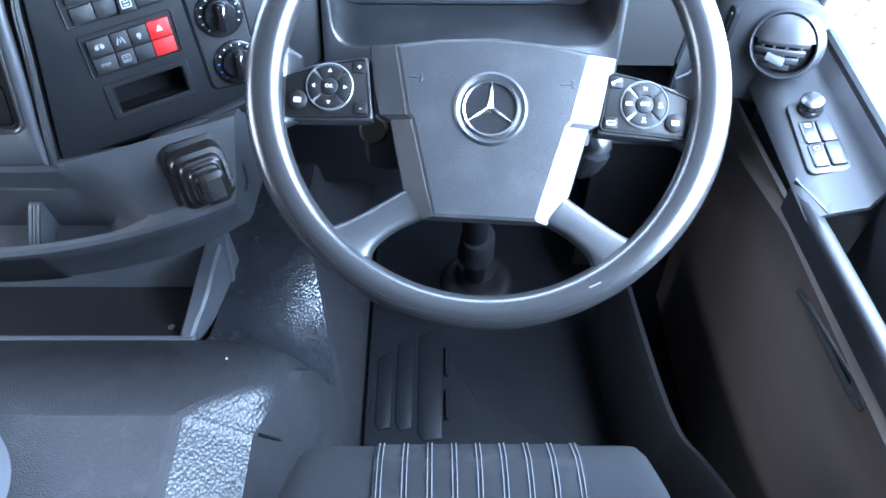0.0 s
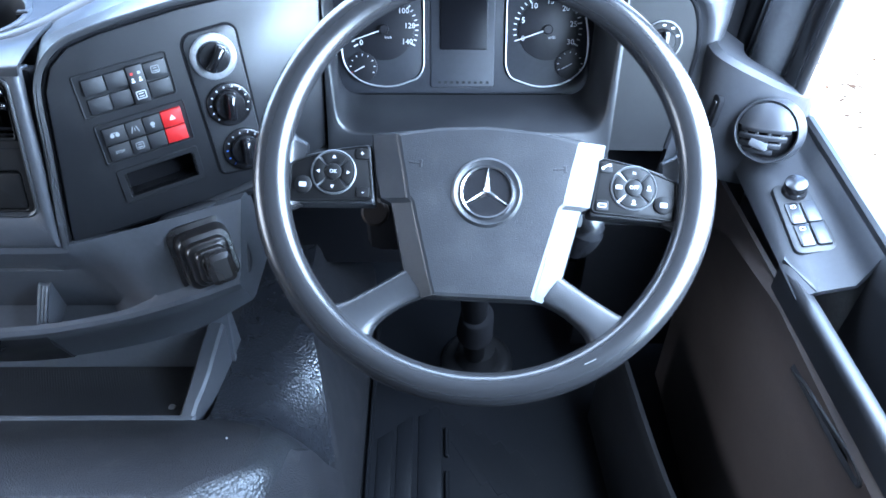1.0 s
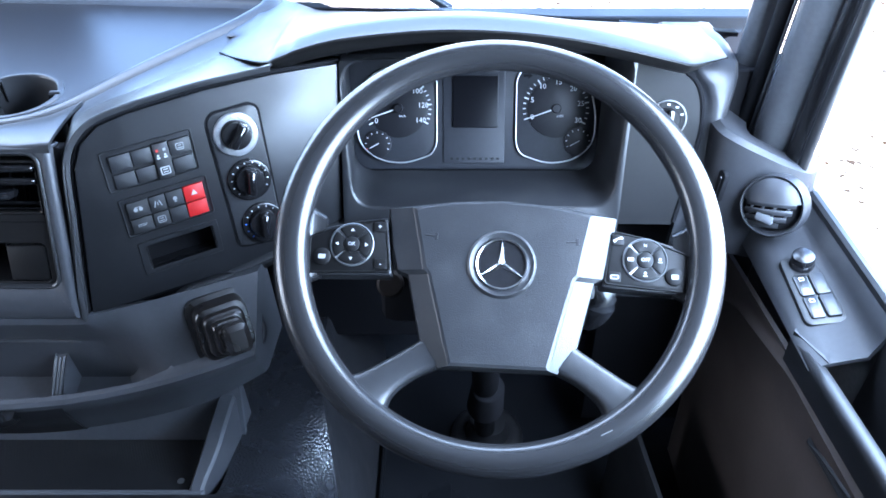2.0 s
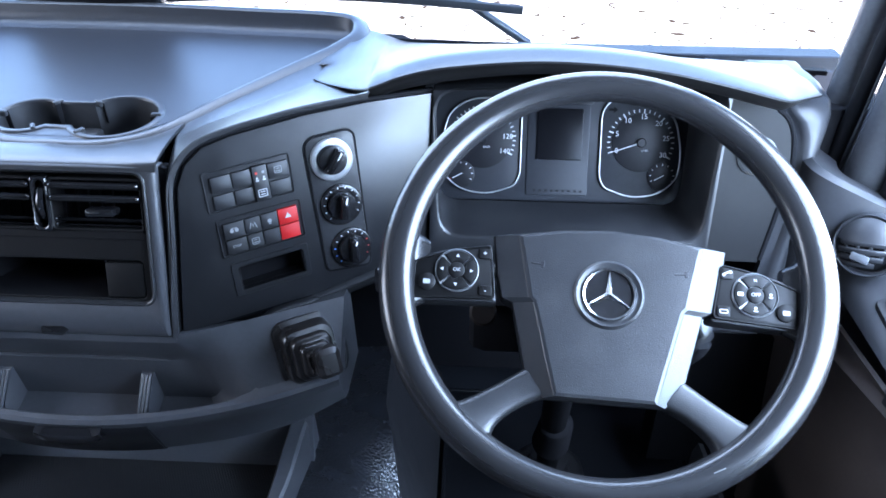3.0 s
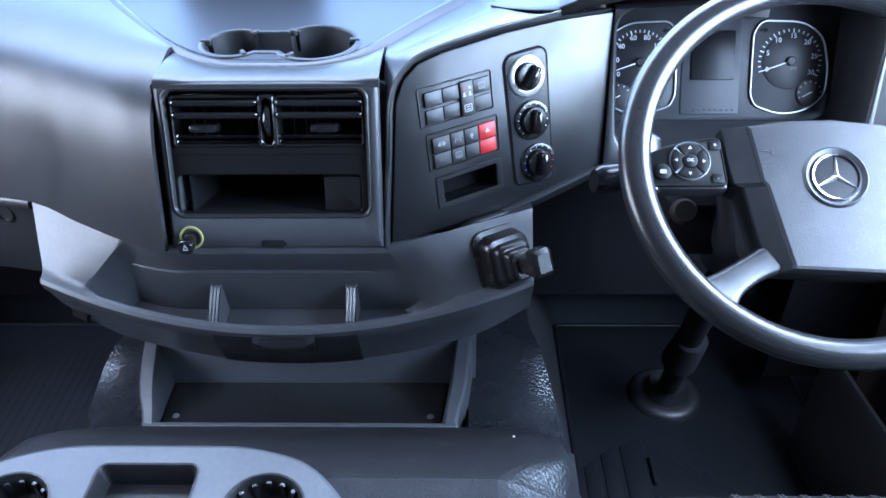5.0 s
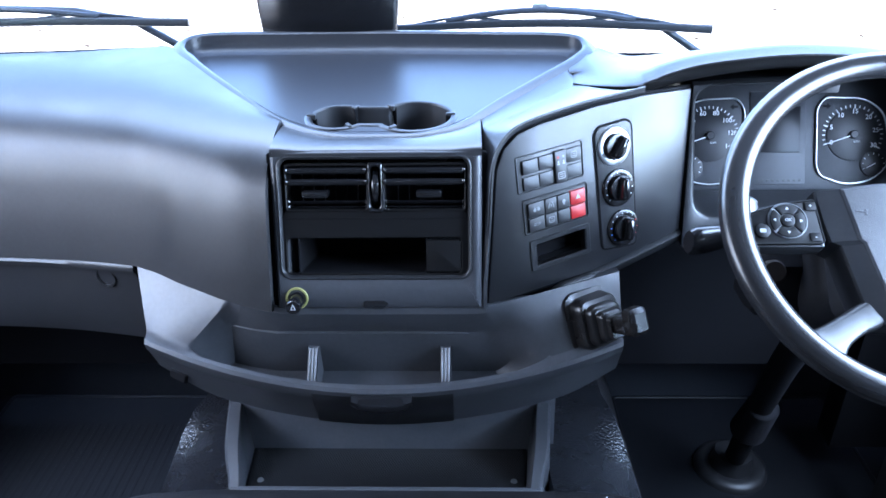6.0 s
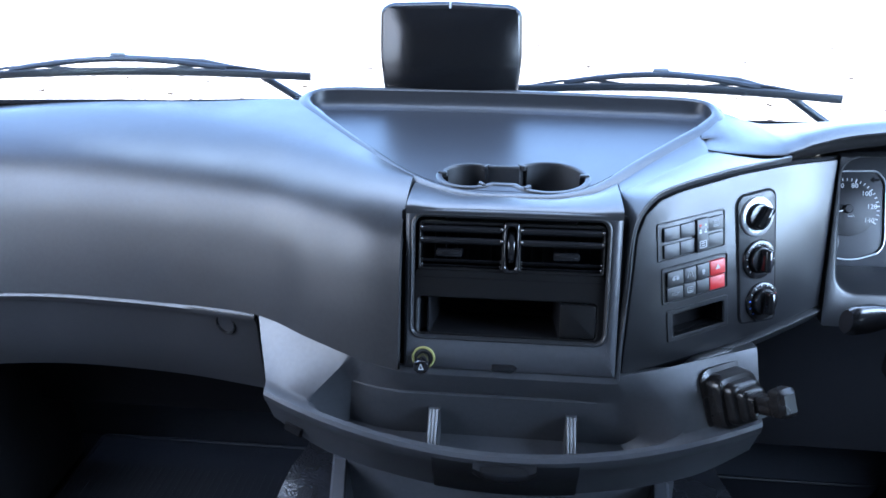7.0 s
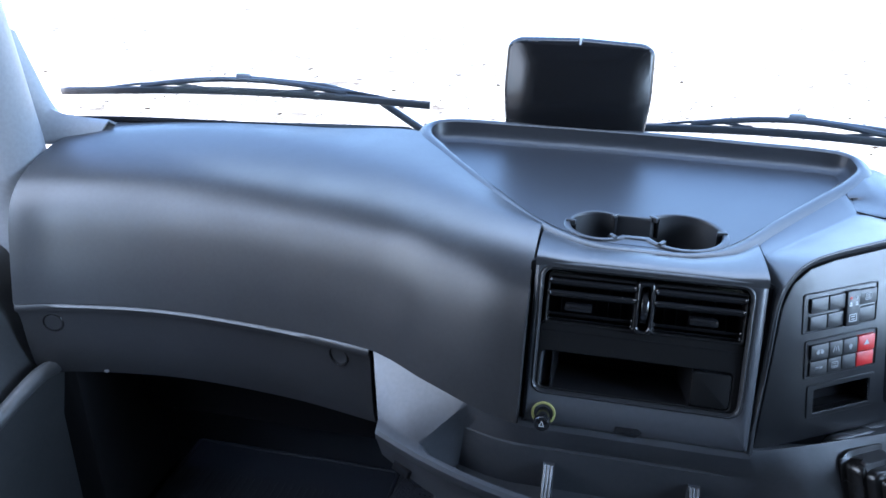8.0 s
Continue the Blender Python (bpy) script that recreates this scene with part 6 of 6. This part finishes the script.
part("vent_ball", lathe([(0.0445, -0.02), (0.0420, -0.010), (0.030, 0.000), (0.016, 0.004)], VF, 36), HOLE, ring, "dark vent mouth")
VB = VF @ at(0, 0, -0.042)


def on_ball(x, y, r=0.0600):
    """A point of the vent's ball, seen along its axis."""
    return VB @ Vector((x, y, math.sqrt(max(1e-6, r * r - x * x - y * y))))


shell = []
for i in range(15):
    a = radians(4 + 172 * i / 14)
    x, y1 = 0.0425 * math.cos(a), 0.0425 * math.sin(a)
    y0 = 0.008 + 0.012 * (x / 0.0425) - 0.004 * (1 - (x / 0.0425) ** 2)
    shell.append([on_ball(x, y0 + (max(y1, y0 + 0.0005) - y0) * j / 6) for j in range(7)])
part("vent_shell", skin(shell, 0.003), DOORPL, ring, "smooth grey upper shell of the vent", 80)
for y in (0.004, -0.009, -0.021, -0.032):
    w = math.sqrt(0.0425 ** 2 - y * y)
    part("slat", tube([on_ball(-w + 2 * w * i / 12, y + 0.012 * (-w + 2 * w * i / 12) / 0.0425, 0.0600) for i in range(1, 12)], 0.0030, 8, 1.3), DOORPL, ring)
for x in (-0.026, -0.008, 0.010, 0.028):
    w = math.sqrt(0.0425 ** 2 - x * x)
    part("fin", tube([on_ball(x, 0.006 + 0.012 * x / 0.0425 - (w - 0.004) * i / 6, 0.0590) for i in range(7)], 0.0021, 8), DOORPL, ring)
part("vent_tab", slab(rrect(0.028, 0.013, 0.003, 4, 0.001, -0.020), 0.010, 0.0205, 0.002, VF), TRAYPL, ring, "pale thumb tab")
SL = plane((0.9500, 0.808, 0.869), (0.25, -0.97, 0), (0.05, 0.1, 0.99))
part("pod_slot", slab(rrect(0.017, 0.048, 0.0082, 5), -0.004, 0.003, 0.0015, SL), HOLE, pod_o, "dark oval slot")
part("slot_key", slab(rrect(0.008, 0.034, 0.0038, 5), 0.0, 0.0045, 0.0015, SL), SATIN, pod_o)

# window switches on the ledge
WF = plane((1.027, 0.655, 0.8165), (0.99, 0.0, 0.16), (-0.03, 0.99, 0.13))
block = part("switch_block", slab(rounded([(-0.023, -0.057), (0.028, -0.057), (0.021, 0.052), (-0.020, 0.054)], 0.012, 5), -0.004, 0.005, 0.003, WF), DARK, door, "black block of window switches")
part("mirror_knob", lathe([(0.0150, 0.0), (0.0150, 0.003), (0.0125, 0.006), (0.0140, 0.012), (0.0132, 0.017), (0.009, 0.019)], WF @ at(0.004, 0.038, 0.005), 32), SATIN, block, "round black mirror knob", 50)
for c in range(2):
    for r in range(2):
        x, yy = -0.0055 + 0.0185 * c - 0.0005 * r, -0.0320 + 0.0345 * r
        k = part("window_key", slab(rrect(0.0176, 0.0335, 0.003, 3, x, yy), 0.003, 0.0080 + 0.0012 * c, 0.0020, WF), SATIN if c == 0 else PANEL, block, "black window key")
        if c == 0:
            for d in (-0.009, 0.009):
                part("sign", bezel(rrect(0.0062, 0.0052, 0.001, 2, x, yy + d), rrect(0.0046, 0.0036, 0.0008, 2, x, yy + d), 0.0079, 0.0083, WF, 0.0001), WHITE, k, smooth=0)

# side trim by the driver's seat
sill = []
for k in range(25):
    s = k / 24
    p = spline([(0.890, 0.80, 0.44), (0.905, 0.60, 0.44), (0.918, 0.47, 0.45), (0.945, 0.42, 0.45), (0.975, 0.34, 0.46), (0.985, 0.20, 0.47), (0.985, -0.20, 0.47)], 4)[k]
    sill.append([(p.x - 0.012, p.y, 0.172), (p.x - 0.010, p.y, p.z - 0.02), (p.x - 0.004, p.y, p.z), (p.x + 0.004, p.y, p.z - 0.002), (p.x + 0.014, p.y, p.z - 0.06), (p.x + 0.016, p.y, 0.172)])
st = part("sill_trim", skin(sill, 0.003), DARK, None, "", 60)
tagged(st, "black curved sill trim beside the driver's seat", "sill trim", kind="structure")

# ---- pillars ----


def pillar(side, name):
    t = thing(name, (side * 1.05, 0.88, 0.86), "smooth grey windscreen pillar with dark seals", "pillar", "windscreen pillars", "structure")
    if side > 0:
        post = tube([(1.045, 0.885, 0.84), (1.047, 0.868, 1.00), (1.045, 0.835, 1.25), (1.03, 0.78, 1.66)], 0.036, 20, up=(0, 1, 0))
        part("post", post, POSTPL, t, "rounded grey post")
        part("screen_seal", tube([(1.012, 0.965, 0.90), (1.010, 0.945, 1.05), (1.005, 0.905, 1.28), (0.99, 0.84, 1.66)], 0.022, 16, up=(0, 1, 0)), POSTPL, t, "slim grey screen post")
        part("post_seal", tube([(1.010, 0.925, 0.86), (1.012, 0.909, 1.00), (1.011, 0.874, 1.25), (0.998, 0.815, 1.66)], 0.011, 12, up=(0, 1, 0)), HOLE, t, "black seal between the posts")
        part("seal_lip", tube([(1.014, 0.911, 0.86), (1.016, 0.895, 1.00), (1.015, 0.861, 1.25), (1.002, 0.803, 1.66)], 0.0022, 8, up=(0, 1, 0)), POSTPL, t, "thin pale seal lip")
    else:
        post = tube([(-1.075, 0.880, 0.84), (-1.072, 0.868, 1.02), (-1.066, 0.838, 1.25), (-1.05, 0.78, 1.66)], 0.068, 24, up=(0, 1, 0))
        part("post", post, GREYPL, t, "broad pale grey post")
        edge = spline([(-1.076, 0.940, 1.205), (-1.052, 0.940, 1.132), (-1.036, 0.944, 1.080), (-1.021, 0.952, 1.057), (-0.990, 0.968, 1.045), (-0.945, 0.990, 1.036)], 4)
        root = spline([(-1.110, 0.890, 1.205), (-1.108, 0.890, 1.130), (-1.104, 0.892, 1.070), (-1.080, 0.905, 1.025), (-1.030, 0.925, 1.008), (-0.960, 0.960, 1.008)], 4)
        foot = [[a + Vector((0, 0.02, -0.012)), a, a.lerp(b, 0.12) + Vector((0.001, -0.004, 0.0)), a.lerp(b, 0.5) + Vector((0.004, -0.006, 0.0)), b] for a, b in zip(edge, root)]
        part("post_foot", skin(foot, 0.004), GREYPL, t, "curved pale foot of the post", 60)
        part("screen_seal", tube([(-1.085, 0.955, 0.92), (-1.080, 0.945, 1.05), (-1.075, 0.905, 1.28), (-1.06, 0.84, 1.66)], 0.012, 16, up=(0, 1, 0)), DARK, t, "black windscreen seal")
    d = 0.027 if side > 0 else 0.0
    part("door_seal", tube([(side * (1.082 - d), 0.838, 0.84), (side * (1.082 - d), 0.824, 1.00), (side * (1.080 - d), 0.794, 1.25), (side * (1.068 - d), 0.735, 1.55)], 0.024 - 0.3 * d, 16, up=(0, 1, 0)), SATIN, t, "black door seal")
    d = 0.048 if side > 0 else 0.0
    part("frame_edge", tube([(side * (1.097 - d), 0.806, 0.85), (side * (1.097 - d), 0.792, 1.00), (side * (1.095 - d), 0.762, 1.25), (side * (1.083 - d), 0.703, 1.55)], 0.007, 10, up=(0, 1, 0)), DARK, t, "thin black frame edge")


pillar(1, "pillar_right")
pillar(-1, "pillar_left")
part("belt_seal", box((1.067, 0.03, 0.852), (1.081, 0.80, 0.869), bev=0.004), DARK, door, "black window seal")

# ---- passenger door ----
pdoor = thing("door_passenger", (-1.05, 0.3, 0.3), "grey trim of the passenger door", "door")
rows = []
for k in range(33):
    y = 1.0 - 1.3 * k / 32
    f = smooth(0.70, 0.86, y)
    rows.append([(-1.100, y, 0.868), (-1.080, y, 0.872), (-1.060, y, 0.850), (-1.035 - 0.01 * f, y, 0.80), (-1.030, y, 0.72), (-1.012, y, 0.66), (-1.010, y, 0.60), (-1.035, y, 0.50), (-1.045, y, 0.18)])
part("panel", skin(rows, 0.006), LEFTTRIM, pdoor, "grey moulded door trim", 60)
part("grip_bar", tube(spline([(-0.985, 0.62, 0.63), (-0.975, 0.72, 0.66), (-0.985, 0.80, 0.64), (-1.02, 0.86, 0.60)], 5), 0.014, 12), LEFTTRIM, pdoor, "rounded grip ridge")
part("foot_trim", box((-1.11, 0.82, 0.17), (-0.985, 1.10, 0.62), bev=0.02), DARK, pdoor, "dark kick panel")

# ---- box unit on the dash, in front of the windscreen ----
unit = thing("dash_monitor", (-0.127, 1.14, 1.02), "black convex monitor housing standing behind the tray", "monitor")
MU = plane((-0.127, 1.140, 1.02), (1, -0.02, 0), (0, 0.08, 1))
mp = rounded([(-0.119, 0.0), (0.119, 0.0), (0.127, 0.080), (0.124, 0.158), (0.106, 0.169), (0.0, 0.174), (-0.106, 0.171), (-0.124, 0.160), (-0.127, 0.080)], 0.016, 4)
part("shell", rings([flat(inset(mp, 0.006), -0.024), flat(mp, -0.016), flat(mp, 0.000), flat(inset(mp, 0.003), 0.005), flat(inset(mp, 0.007), 0.0075), flat(inset(mp, 0.014), 0.0080)], MU), SATIN, unit, "black rounded shell", 50)
face = []
for i in range(13):
    x = -0.116 + 0.232 * i / 12
    face.append([Vector((x * (0.98 + 0.05 * math.sin(math.pi * s)), 0.006 + 0.156 * s, 0.0085 + 0.018 * max(0.0, 1 - (x / 0.117) ** 4) * math.sin(math.pi * (0.08 + 0.84 * s)) ** 0.6)) for s in [j / 10 for j in range(11)]])
part("front", skin([[MU @ p for p in r] for r in face], 0.004), MONF, unit, "bulged glossy front", 60)
part("notch", box((-0.0016, 0.163, 0.002), (0.0016, 0.1735, 0.0085), MU, 0.0005), WHITE, unit, "small white mark", 0)
part("foot", box((-0.06, -0.03, -0.02), (0.06, 0.004, 0.006), MU, 0.004), DARK, unit)

# ---- wipers, outside the glass ----


def wiper(x0, x1, z0, z1, name_label, pivot, y0, y1):
    t = thing("wiper", (pivot[0], pivot[1], pivot[2]), name_label, "wiper", "windscreen wipers")

    def along(s, dz=0.0, dy=0.0):
        return (x0 + (x1 - x0) * s, y0 + (y1 - y0) * s + 0.012 * math.sin(math.pi * s) + dy, z0 + (z1 - z0) * s + 0.010 * math.sin(math.pi * s) + dz)
    part("blade", tube([along(k / 12) for k in range(13)], 0.0050, 8, 1.6), BLADE, t, "black rubber blade")
    part("bridge", tube([along(0.22 + 0.56 * k / 10, 0.008 + 0.015 * math.sin(math.pi * k / 10), 0.004) for k in range(11)], 0.0058, 8), WIPMET, t, "dark metal bridge")
    for a in (0.12, 0.62):
        part("claw", tube([along(a + 0.28 * k / 6, 0.004 + 0.009 * math.sin(math.pi * k / 6), 0.003) for k in range(7)], 0.0028, 8), WIPMET, t)
    m = along(0.5, 0.026, 0.008)
    part("arm", tube([m, along(0.72, 0.018, 0.010), along(0.86, -0.002, 0.012), pivot], [0.005, 0.006, 0.007, 0.008], 10), WIPMET, t, "dark wiper arm")
    part("clip", box((-0.014, -0.004, -0.007), (0.014, 0.006, 0.008), Matrix.Translation(m), 0.002), GREYPL, t, "pale clip")


wiper(-1.150, -0.402, 1.046, 1.047, "dark wiper parked along the foot of the windscreen", (-0.40, 1.21, 0.985), 1.135, 1.205)
wiper(-0.060, 0.575, 1.021, 1.022, "dark wiper parked along the foot of the windscreen", (0.590, 1.235, 0.955), 1.235, 1.205)
